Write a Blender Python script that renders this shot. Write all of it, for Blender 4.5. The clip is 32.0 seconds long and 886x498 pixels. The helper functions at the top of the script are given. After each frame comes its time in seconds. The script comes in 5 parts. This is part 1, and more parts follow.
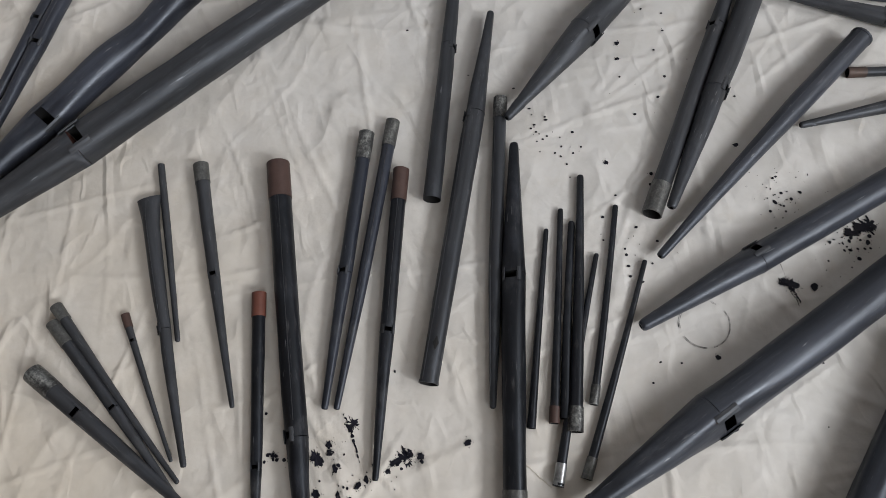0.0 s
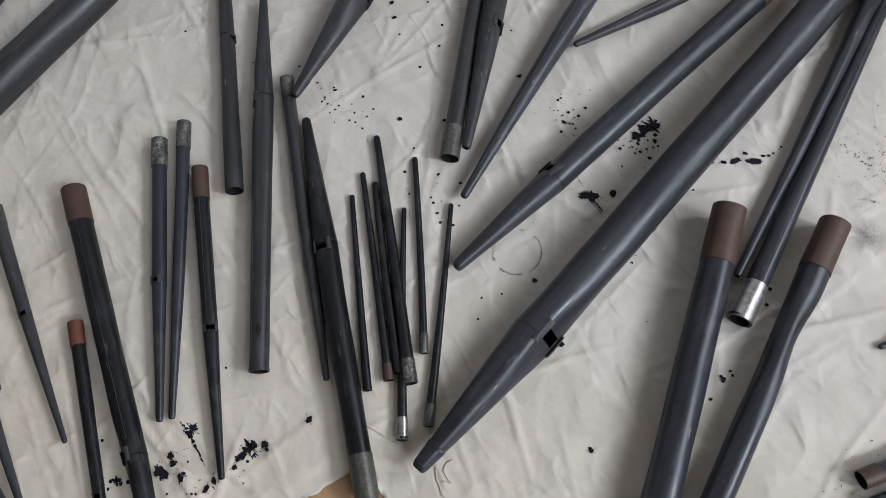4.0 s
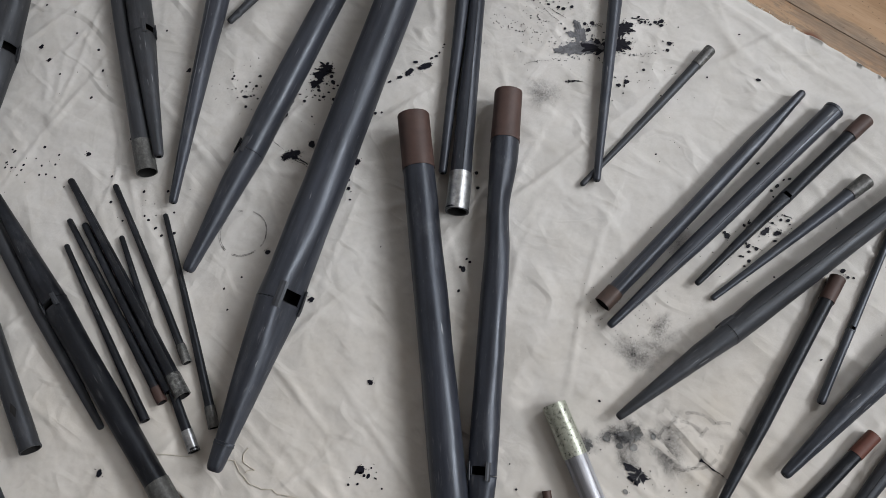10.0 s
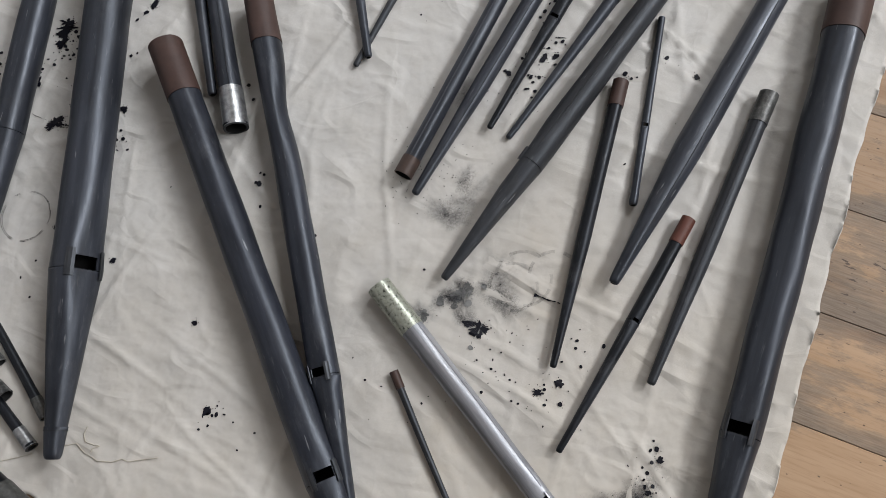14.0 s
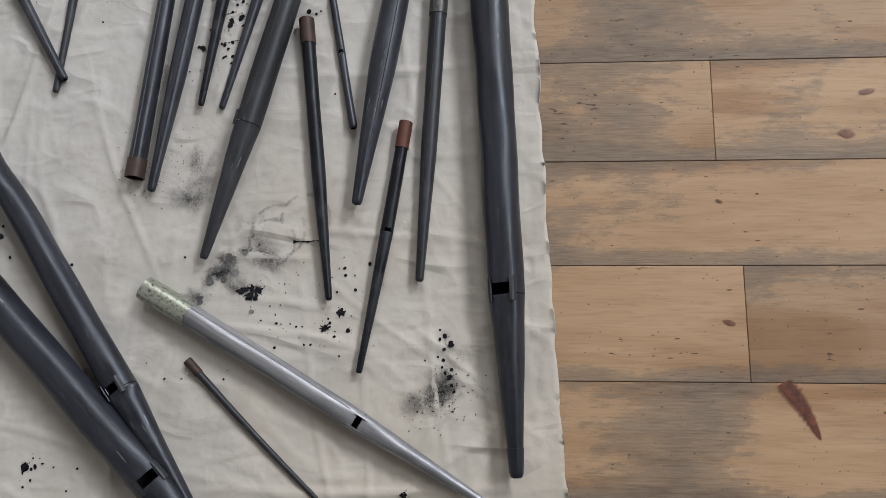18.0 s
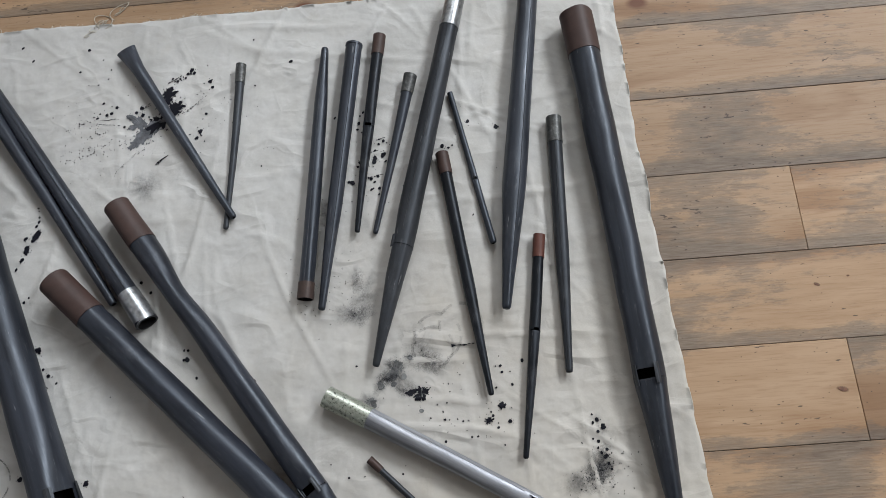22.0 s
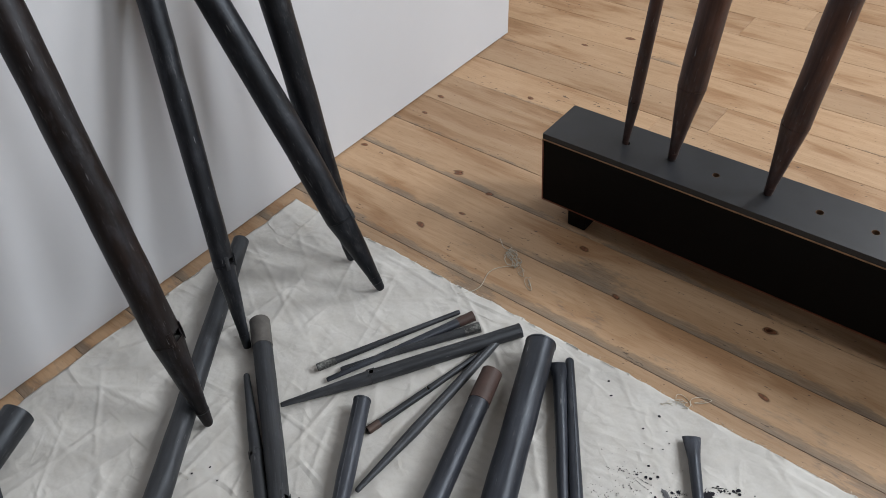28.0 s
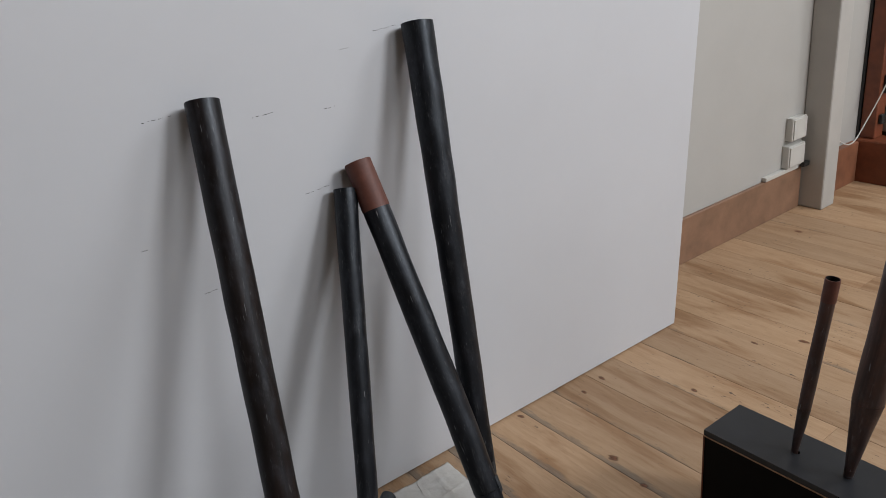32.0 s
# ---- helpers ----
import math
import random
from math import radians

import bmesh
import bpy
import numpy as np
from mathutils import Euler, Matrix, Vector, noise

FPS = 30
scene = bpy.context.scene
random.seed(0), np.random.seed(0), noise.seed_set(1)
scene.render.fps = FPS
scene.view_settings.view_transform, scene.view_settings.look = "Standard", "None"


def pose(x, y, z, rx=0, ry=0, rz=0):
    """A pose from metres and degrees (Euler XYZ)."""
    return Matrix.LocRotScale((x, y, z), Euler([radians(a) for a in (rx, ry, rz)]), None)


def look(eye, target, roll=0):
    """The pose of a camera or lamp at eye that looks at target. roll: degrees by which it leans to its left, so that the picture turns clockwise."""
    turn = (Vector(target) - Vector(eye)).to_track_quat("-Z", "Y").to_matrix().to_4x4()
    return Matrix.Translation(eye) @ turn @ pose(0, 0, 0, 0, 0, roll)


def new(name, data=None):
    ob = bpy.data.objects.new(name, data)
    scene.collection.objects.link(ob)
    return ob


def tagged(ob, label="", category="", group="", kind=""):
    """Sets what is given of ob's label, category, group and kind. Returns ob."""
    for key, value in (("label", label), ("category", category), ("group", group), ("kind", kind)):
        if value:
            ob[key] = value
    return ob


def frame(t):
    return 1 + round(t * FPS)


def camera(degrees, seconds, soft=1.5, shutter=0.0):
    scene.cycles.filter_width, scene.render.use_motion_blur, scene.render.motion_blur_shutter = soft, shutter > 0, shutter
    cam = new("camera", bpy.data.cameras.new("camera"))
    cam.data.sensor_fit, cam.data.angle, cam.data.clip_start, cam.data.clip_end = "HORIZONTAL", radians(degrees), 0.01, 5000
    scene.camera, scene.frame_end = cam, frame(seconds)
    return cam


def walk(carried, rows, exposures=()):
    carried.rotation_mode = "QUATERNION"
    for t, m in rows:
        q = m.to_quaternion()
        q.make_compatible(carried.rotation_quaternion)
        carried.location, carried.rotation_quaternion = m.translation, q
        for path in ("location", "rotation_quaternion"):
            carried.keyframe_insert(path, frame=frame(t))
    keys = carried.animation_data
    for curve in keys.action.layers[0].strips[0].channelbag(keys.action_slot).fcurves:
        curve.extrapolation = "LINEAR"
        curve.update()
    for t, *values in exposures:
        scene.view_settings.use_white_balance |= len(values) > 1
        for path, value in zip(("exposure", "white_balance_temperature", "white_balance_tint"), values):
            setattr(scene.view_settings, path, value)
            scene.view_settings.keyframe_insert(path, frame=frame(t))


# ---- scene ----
cam = camera(60.96, 32.0, soft=0.72)
PATH = [
    (0, (-0.036, 0.479, 1.370), (-0.0392, 1.2295, -0.4841), -13.53),
    (0.5, (-0.015, 0.464, 1.365), (-0.0036, 1.2198, -0.4864), -13.04),
    (1, (-0.000, 0.453, 1.361), (0.0393, 1.2025, -0.4927), -11.91),
    (1.5, (0.029, 0.435, 1.354), (0.0840, 1.1820, -0.5007), -12.28),
    (2, (0.064, 0.420, 1.346), (0.1260, 1.1602, -0.5113), -13.40),
    (2.5, (0.084, 0.395, 1.335), (0.1775, 1.1374, -0.5202), -13.09),
    (3, (0.109, 0.380, 1.329), (0.2282, 1.1092, -0.5292), -13.04),
    (3.5, (0.140, 0.360, 1.325), (0.2745, 1.0794, -0.5365), -13.93),
    (5.5, (0.215, 0.267, 1.316), (0.4537, 0.9318, -0.5554), -13.79),
    (6, (0.234, 0.238, 1.313), (0.4936, 0.8916, -0.5593), -14.13),
    (6.5, (0.253, 0.214, 1.311), (0.5327, 0.8507, -0.5645), -14.30),
    (7, (0.274, 0.192, 1.312), (0.5682, 0.8083, -0.5680), -14.68),
    (7.5, (0.289, 0.177, 1.314), (0.5998, 0.7748, -0.5694), -14.91),
    (8, (0.301, 0.164, 1.312), (0.6268, 0.7488, -0.5729), -15.15),
    (8.5, (0.312, 0.156, 1.310), (0.6524, 0.7222, -0.5779), -15.00),
    (9, (0.324, 0.144, 1.306), (0.6765, 0.6940, -0.5841), -14.99),
    (9.5, (0.339, 0.124, 1.302), (0.6996, 0.6601, -0.5910), -15.35),
    (10, (0.346, 0.099, 1.297), (0.7227, 0.6187, -0.5976), -15.10),
    (10.5, (0.354, 0.071, 1.292), (0.7428, 0.5685, -0.6055), -14.96),
    (11, (0.361, 0.038, 1.285), (0.7621, 0.5137, -0.6152), -14.90),
    (11.5, (0.366, 0.004, 1.274), (0.7797, 0.4590, -0.6289), -15.09),
    (12, (0.370, -0.027, 1.260), (0.7924, 0.4042, -0.6463), -15.29),
    (12.5, (0.365, -0.069, 1.239), (0.7997, 0.3561, -0.6666), -16.44),
    (13, (0.361, -0.100, 1.218), (0.7938, 0.3032, -0.6924), -17.45),
    (13.5, (0.364, -0.123, 1.204), (0.7737, 0.2470, -0.7178), -18.58),
    (14, (0.364, -0.154, 1.196), (0.7506, 0.1946, -0.7353), -20.42),
    (14.5, (0.364, -0.190, 1.190), (0.7336, 0.1413, -0.7473), -21.91),
    (16.5, (0.343, -0.340, 1.189), (0.7315, -0.1279, -0.7614), -18.07),
    (17, (0.344, -0.379, 1.191), (0.7290, -0.2003, -0.7637), -17.90),
    (17.5, (0.342, -0.417, 1.195), (0.7258, -0.2588, -0.7617), -18.97),
    (18, (0.337, -0.435, 1.204), (0.7211, -0.3004, -0.7545), -19.11),
    (18.5, (0.335, -0.436, 1.220), (0.7113, -0.3166, -0.7409), -20.01),
    (19, (0.327, -0.420, 1.241), (0.7008, -0.3115, -0.7210), -20.20),
    (19.5, (0.322, -0.391, 1.268), (0.6874, -0.2871, -0.6953), -20.72),
    (20, (0.314, -0.347, 1.299), (0.6878, -0.2505, -0.6639), -19.58),
    (20.5, (0.301, -0.286, 1.326), (0.7138, -0.2093, -0.6299), -15.76),
    (21, (0.301, -0.230, 1.356), (0.7638, -0.1642, -0.5882), -13.40),
    (21.5, (0.307, -0.185, 1.382), (0.8431, -0.1220, -0.5435), -11.71),
    (22, (0.322, -0.150, 1.406), (0.9392, -0.0830, -0.4955), -10.46),
    (22.5, (0.339, -0.122, 1.431), (1.0400, -0.0391, -0.4402), -9.57),
    (23, (0.360, -0.094, 1.459), (1.1349, 0.0184, -0.3816), -9.08),
    (23.5, (0.374, -0.051, 1.484), (1.2174, 0.0934, -0.3238), -8.10),
    (24, (0.386, -0.010, 1.510), (1.2803, 0.1851, -0.2681), -7.88),
    (24.5, (0.374, 0.041, 1.527), (1.3259, 0.2885, -0.2145), -7.18),
    (26.5, (0.307, 0.218, 1.613), (1.3962, 0.7988, 0.0398), -6.99),
    (27, (0.275, 0.234, 1.617), (1.3734, 0.9641, 0.1139), -7.15),
    (27.5, (0.245, 0.262, 1.617), (1.3284, 1.1364, 0.1817), -6.81),
    (28, (0.233, 0.301, 1.613), (1.2855, 1.2967, 0.2344), -6.29),
    (28.5, (0.230, 0.321, 1.615), (1.2488, 1.4212, 0.2918), -5.99),
    (29, (0.230, 0.309, 1.639), (1.2219, 1.5046, 0.3794), -6.22),
    (29.5, (0.219, 0.298, 1.649), (1.2141, 1.5736, 0.4728), -5.94),
    (30, (0.206, 0.281, 1.662), (1.2152, 1.6261, 0.5791), -5.78),
    (30.5, (0.192, 0.262, 1.677), (1.2187, 1.6681, 0.6928), -5.90),
    (31, (0.184, 0.249, 1.689), (1.2269, 1.7038, 0.7960), -5.90),
    (31.5, (0.192, 0.245, 1.688), (1.2438, 1.7374, 0.8719), -5.97),
    (32, (0.200, 0.251, 1.676), (1.2575, 1.7691, 0.9159), -5.98),
]
EXPOSURE = [(0.0, -0.48, 6550, 10), (9.0, -0.72, 6500, 10), (14.5, -0.76, 6550, 10), (19.0, -0.96, 6550, 10), (21.5, -0.82, 6350, 8), (24.0, -0.68, 6100, 6), (26.5, -0.62, 6300, 7), (28.0, -0.58, 6450, 8), (30.0, -0.7, 6500, 9), (32.0, -1.0, 6500, 9)]
walk(cam, [(t, look(eye, target, roll)) for t, eye, target, roll in PATH], EXPOSURE)

# ---------------------------------------------------------------- light
world = bpy.data.worlds.new("sky")
scene.world = world
world.use_nodes = True
_bg = world.node_tree.nodes["Background"]
_sky = world.node_tree.nodes.new("ShaderNodeTexSky")
_sky.sky_type = "NISHITA"
_sky.sun_disc = False
_sky.sun_elevation = radians(38)
_sky.sun_rotation = radians(60)
world.node_tree.links.new(_sky.outputs[0], _bg.inputs[0])
_bg.inputs[1].default_value = 0.12


def window_light(name, place, target, width, height, power, colour):
    lamp = bpy.data.lights.new(name, "AREA")
    lamp.shape, lamp.size, lamp.size_y = "RECTANGLE", width, height
    lamp.energy, lamp.color = power, colour
    ob = new(name, lamp)
    ob.matrix_world = look(place, target)
    return ob


window_light("window_light_south", (1.6, -4.53, 5.0), (0.8, 0.9, 0.0), 1.9, 1.7, 220, (0.94, 0.96, 1.0))
window_light("window_light_south", (5.0, -4.53, 5.0), (0.8, 0.9, 0.0), 1.9, 1.7, 720, (0.94, 0.96, 1.0))
window_light("window_light_east", (6.4, -1.0, 5.0), (0.6, 0.6, 0.0), 1.9, 1.7, 310, (0.94, 0.96, 1.0))


# ---------------------------------------------------------------- materials
def material(name, rough=0.6, metal=0.0, spec=0.5):
    m = bpy.data.materials.new(name)
    m.use_nodes = True
    b = m.node_tree.nodes["Principled BSDF"]
    b.inputs["Roughness"].default_value, b.inputs["Metallic"].default_value = rough, metal
    b.inputs["Specular IOR Level"].default_value = spec
    return m, m.node_tree.nodes, m.node_tree.links, b


def noise_node(nodes, links, scale, detail=4.0, rough=0.55, stretch=None, space="Object", turn=0.0):
    c = nodes.new("ShaderNodeTexCoord")
    n = nodes.new("ShaderNodeTexNoise")
    n.inputs["Scale"].default_value, n.inputs["Detail"].default_value, n.inputs["Roughness"].default_value = scale, detail, rough
    if stretch:
        mp = nodes.new("ShaderNodeMapping")
        mp.inputs["Scale"].default_value = stretch
        mp.inputs["Rotation"].default_value = (0, 0, radians(turn))
        links.new(c.outputs[space], mp.inputs[0])
        links.new(mp.outputs[0], n.inputs["Vector"])
    else:
        links.new(c.outputs[space], n.inputs["Vector"])
    return n


def ramp_node(nodes, links, source, stops):
    r = nodes.new("ShaderNodeValToRGB")
    while len(r.color_ramp.elements) < len(stops):
        r.color_ramp.elements.new(0.5)
    for e, (p, c) in zip(r.color_ramp.elements, stops):
        e.position, e.color = p, (*c, 1)
    links.new(source, r.inputs[0])
    return r


def mix_node(nodes, links, factor, a, b, how="MIX"):
    m = nodes.new("ShaderNodeMix")
    m.data_type, m.blend_type = "RGBA", how
    for socket, value in ((m.inputs[0], factor), (m.inputs[6], a), (m.inputs[7], b)):
        if hasattr(value, "default_value") or hasattr(value, "is_linked"):
            links.new(value, socket)
        else:
            socket.default_value = value if isinstance(value, (int, float)) else (*value, 1)
    return m.outputs[2]


def bump_node(nodes, links, bsdf, height, strength, distance):
    b = nodes.new("ShaderNodeBump")
    b.inputs["Strength"].default_value, b.inputs["Distance"].default_value = strength, distance
    links.new(height, b.inputs["Height"])
    links.new(b.outputs[0], bsdf.inputs["Normal"])


def pipe_metal(name, dark, light, rough, metal=0.55, gloss=0.5):
    m, n, l, b = material(name, rough, metal, gloss)
    # blue of the reflected sky, put into the metal's specular tint
    b.inputs["Specular Tint"].default_value = (0.84, 0.91, 1.0, 1.0)
    big = noise_node(n, l, 9.0, 5.0, 0.6, (0.35, 1, 1))
    fine = noise_node(n, l, 160.0, 3.0, 0.6, (0.15, 1, 1))
    c1 = ramp_node(n, l, big.outputs[0], [(0.3, dark), (0.7, light)])
    scratch = ramp_node(n, l, fine.outputs[0], [(0.62, (0, 0, 0)), (0.8, (1, 1, 1))])
    col = mix_node(n, l, 0.06, c1.outputs[0], scratch.outputs[0], "ADD")
    bloom = noise_node(n, l, 30.0, 6.0, 0.7, (0.5, 1, 1))
    haze = ramp_node(n, l, bloom.outputs[0], [(0.48, (0, 0, 0)), (0.75, (1, 1, 1))])
    col = mix_node(n, l, haze.outputs[0], col, mix_node(n, l, 0.30, col, (0.055, 0.061, 0.077)))
    # chalky scuffed places where the skin has been rubbed
    rub = noise_node(n, l, 24.0, 7.0, 0.75, (0.45, 1, 1))
    rubbed = ramp_node(n, l, rub.outputs[0], [(0.56, (0, 0, 0)), (0.68, (0.55, 0.55, 0.55))])
    col = mix_node(n, l, rubbed.outputs[0], col, mix_node(n, l, 0.5, col, (0.085, 0.088, 0.095)))
    nick = noise_node(n, l, 210.0, 2.0, 0.5, (0.10, 1, 1))
    nicks = ramp_node(n, l, nick.outputs[0], [(0.71, (0, 0, 0)), (0.77, (1, 1, 1))])
    col = mix_node(n, l, nicks.outputs[0], col, (0.15, 0.155, 0.165))
    run = noise_node(n, l, 70.0, 4.0, 0.6, (0.035, 1, 1))
    runs = ramp_node(n, l, run.outputs[0], [(0.35, (0.68, 0.68, 0.68)), (0.66, (1.38, 1.38, 1.38))])
    col = mix_node(n, l, 1.0, col, runs.outputs[0], "MULTIPLY")
    info = n.new("ShaderNodeObjectInfo")
    tone = ramp_node(n, l, info.outputs["Random"], [(0.0, (0.8, 0.8, 0.8)), (1.0, (1.15, 1.13, 1.1))])
    col = mix_node(n, l, 1.0, col, tone.outputs[0], "MULTIPLY")
    l.new(col, b.inputs["Base Color"])
    # handled, oxidised skin: dull patches beside polished ones
    patch = noise_node(n, l, 16.0, 5.0, 0.65, (0.3, 1, 1))
    sheen = mix_node(n, l, 0.55, patch.outputs[0], bloom.outputs[0])
    rr = n.new("ShaderNodeMapRange")
    rr.inputs[1].default_value, rr.inputs[2].default_value = 0.36, 0.64
    rr.inputs[3].default_value, rr.inputs[4].default_value = rough, rough + 0.2
    l.new(sheen, rr.inputs[0])
    l.new(rr.outputs[0], b.inputs["Roughness"])
    beaten = noise_node(n, l, 42.0, 3.0, 0.5, (0.7, 1, 1))
    relief = mix_node(n, l, 0.12, mix_node(n, l, 0.4, big.outputs[0], beaten.outputs[0]), nick.outputs[0])
    bump_node(n, l, b, relief, 0.34, 0.004)
    return m


LEAD = {
    "grey": pipe_metal("lead_grey", (0.014, 0.0147, 0.0165), (0.037, 0.0385, 0.0425), 0.36, 0.1),
    "blue": pipe_metal("zinc_blue", (0.0075, 0.0085, 0.0118), (0.036, 0.040, 0.0515), 0.29, 0.1, 0.55),
    "slate": pipe_metal("zinc_slate", (0.0045, 0.0052, 0.008), (0.024, 0.0272, 0.0375), 0.28, 0.1, 0.55),
    "black": pipe_metal("lead_black", (0.0022, 0.0025, 0.0036), (0.0085, 0.009, 0.0115), 0.32, 0.1, 0.38),
    "brown": pipe_metal("lead_brown", (0.004, 0.0027, 0.0024), (0.014, 0.0082, 0.0065), 0.34, 0.1, 0.35),
    "russet": pipe_metal("lead_russet", (0.011, 0.0055, 0.004), (0.066, 0.029, 0.019), 0.36, 0.1),
    "bright": pipe_metal("tin_bright", (0.21, 0.22, 0.245), (0.36, 0.37, 0.40), 0.33, 0.62),
}


def coated(name, a, b_, rough, metal=0.0, scale=40.0, fleck=None):
    m, n, l, b = material(name, rough, metal)
    t = noise_node(n, l, scale, 6.0, 0.65)
    c = ramp_node(n, l, t.outputs[0], [(0.34, a), (0.43, b_), fleck] if fleck else [(0.3, a), (0.7, b_)])
    l.new(c.outputs[0], b.inputs["Base Color"])
    bump_node(n, l, b, t.outputs[0], 0.2, 0.002)
    return m


CAP = {
    "rust": coated("cap_rust", (0.040, 0.0205, 0.016), (0.060, 0.0315, 0.025), 0.6),
    "red": coated("cap_red", (0.085, 0.026, 0.016), (0.12, 0.038, 0.024), 0.6),
    "silver": coated("cap_silver", (0.20, 0.205, 0.21), (0.50, 0.51, 0.52), 0.34, 0.85, 90.0),
    "gilt": coated("cap_gilt", (0.012, 0.012, 0.011), (0.34, 0.36, 0.30), 0.34, 0.6, 210.0, (0.72, (0.52, 0.54, 0.46))),
    "dark": coated("cap_dark", (0.06, 0.055, 0.05), (0.10, 0.092, 0.085), 0.6),
    "rusty": coated("cap_rusty", (0.05, 0.035, 0.03), (0.09, 0.055, 0.042), 0.55, 0.2),
}


def tinned():
    m, n, l, b = material("cap_tin", 0.42, 0.35)
    info = n.new("ShaderNodeObjectInfo")
    streak = noise_node(n, l, 60.0, 5.0, 0.7, (0.35, 1, 1))
    spot = noise_node(n, l, 170.0, 4.0, 0.7)
    both = mix_node(n, l, 0.45, streak.outputs[0], spot.outputs[0])
    worn = ramp_node(n, l, both, [(0.40, (0.018, 0.018, 0.019)), (0.50, (0.075, 0.076, 0.074)), (0.58, (0.20, 0.205, 0.195)), (0.68, (0.40, 0.40, 0.37))])
    dull = ramp_node(n, l, both, [(0.35, (0.050, 0.050, 0.048)), (0.65, (0.105, 0.106, 0.10))])
    pick = ramp_node(n, l, info.outputs["Random"], [(0.35, (0.15, 0.15, 0.15)), (0.75, (0.9, 0.9, 0.9))])
    l.new(mix_node(n, l, pick.outputs[0], dull.outputs[0], worn.outputs[0]), b.inputs["Base Color"])
    bump_node(n, l, b, both, 0.35, 0.002)
    return m


CAP["tin"] = tinned()
# near-black: the shade within pipes, mouths and slots is put into the colour
INSIDE_SHADE = material("pipe_inside_shade", 0.9)[0]
INSIDE_SHADE.node_tree.nodes["Principled BSDF"].inputs["Base Color"].default_value = (0.005, 0.0048, 0.0048, 1)


def cloth_material():
    m, n, l, b = material("canvas", 0.95, 0.0, 0.05)
    big = noise_node(n, l, 2.2, 5.0, 0.62)
    mid = noise_node(n, l, 14.0, 5.0, 0.6)
    coord = n.new("ShaderNodeTexCoord")
    # the light's warmer cast towards -x and -y, put into the canvas colour
    lean = n.new("ShaderNodeVectorMath")
    lean.operation = "DOT_PRODUCT"
    l.new(coord.outputs["Object"], lean.inputs[0])
    lean.inputs[1].default_value = (-0.42, -0.27, 0.0)
    warm_cast = n.new("ShaderNodeMath")
    warm_cast.operation = "MULTIPLY_ADD"
    l.new(big.outputs[0], warm_cast.inputs[0])
    warm_cast.inputs[1].default_value = 0.9
    l.new(lean.outputs["Value"], warm_cast.inputs[2])
    c = ramp_node(n, l, warm_cast.outputs[0], [(0.0, (0.580, 0.568, 0.546)), (0.3, (0.590, 0.563, 0.522)), (0.62, (0.608, 0.556, 0.480))])
    d = ramp_node(n, l, mid.outputs[0], [(0.3, (0.88, 0.87, 0.85)), (0.75, (1, 1, 1))])
    col = mix_node(n, l, 1.0, c.outputs[0], d.outputs[0], "MULTIPLY")
    # old tea-coloured blotches
    blot = noise_node(n, l, 5.0, 6.0, 0.7, (1, 1, 1))
    tea = ramp_node(n, l, blot.outputs[0], [(0.60, (0, 0, 0)), (0.76, (0.4, 0.4, 0.4))])
    col = mix_node(n, l, tea.outputs[0], col, mix_node(n, l, 1.0, col, (0.86, 0.79, 0.68), "MULTIPLY"))
    l.new(col, b.inputs["Base Color"])
    weave = noise_node(n, l, 900.0, 2.0, 0.5)
    crumple = noise_node(n, l, 13.0, 3.5, 0.5)
    both = mix_node(n, l, 0.03, crumple.outputs[0], weave.outputs[0])
    # long shallow ripples and thin pinched folds
    for scale, squash, turn, thin, deep in ((2.6, 0.4, 40, 0.016, 0.55), (3.4, 0.35, 118, 0.014, 0.5), (6.0, 0.5, 75, 0.022, 0.28), (9.0, 0.45, 160, 0.03, 0.2)):
        run = noise_node(n, l, scale, 2.5, 0.45, (1, squash, 1), "Object", turn)
        pinch = ramp_node(n, l, run.outputs[0], [(0.5 - thin * 2.6, (0, 0, 0)), (0.5 - thin * 0.3, (1, 1, 1)), (0.5 + thin, (0, 0, 0))])
        where = noise_node(n, l, 2.7 + scale, 2.0, 0.5)
        mask = ramp_node(n, l, where.outputs[0], [(0.45, (0, 0, 0)), (0.64, (deep, deep, deep))])
        both = mix_node(n, l, 1.0, both, mix_node(n, l, 1.0, pinch.outputs[0], mask.outputs[0], "MULTIPLY"), "ADD")
    # crisp crease lines between the flat facets of the crumpled canvas
    warp = noise_node(n, l, 5.0, 3.0, 0.5)
    for scale, wide, deep, seed in ((3.0, 0.02, 0.18, 1.0), (6.5, 0.03, 0.09, 5.0)):
        bent = n.new("ShaderNodeVectorMath")
        bent.operation = "MULTIPLY_ADD"
        l.new(warp.outputs["Color"], bent.inputs[0])
        bent.inputs[1].default_value = (0.14, 0.14, 0.0)
        l.new(coord.outputs["Object"], bent.inputs[2])
        v = n.new("ShaderNodeTexVoronoi")
        v.feature = "DISTANCE_TO_EDGE"
        v.inputs["Scale"].default_value = scale
        l.new(bent.outputs[0], v.inputs["Vector"])
        line = ramp_node(n, l, v.outputs["Distance"], [(0.0, (1, 1, 1)), (wide, (0.35, 0.35, 0.35)), (wide * 3.2, (0, 0, 0))])
        where = noise_node(n, l, 3.0 + seed, 2.0, 0.5)
        mask = ramp_node(n, l, where.outputs[0], [(0.45, (0, 0, 0)), (0.66, (deep, deep, deep))])
        both = mix_node(n, l, 1.0, both, mix_node(n, l, 1.0, line.outputs[0], mask.outputs[0], "MULTIPLY"), "ADD")
    bump_node(n, l, b, both, 0.72, 0.010)
    return m


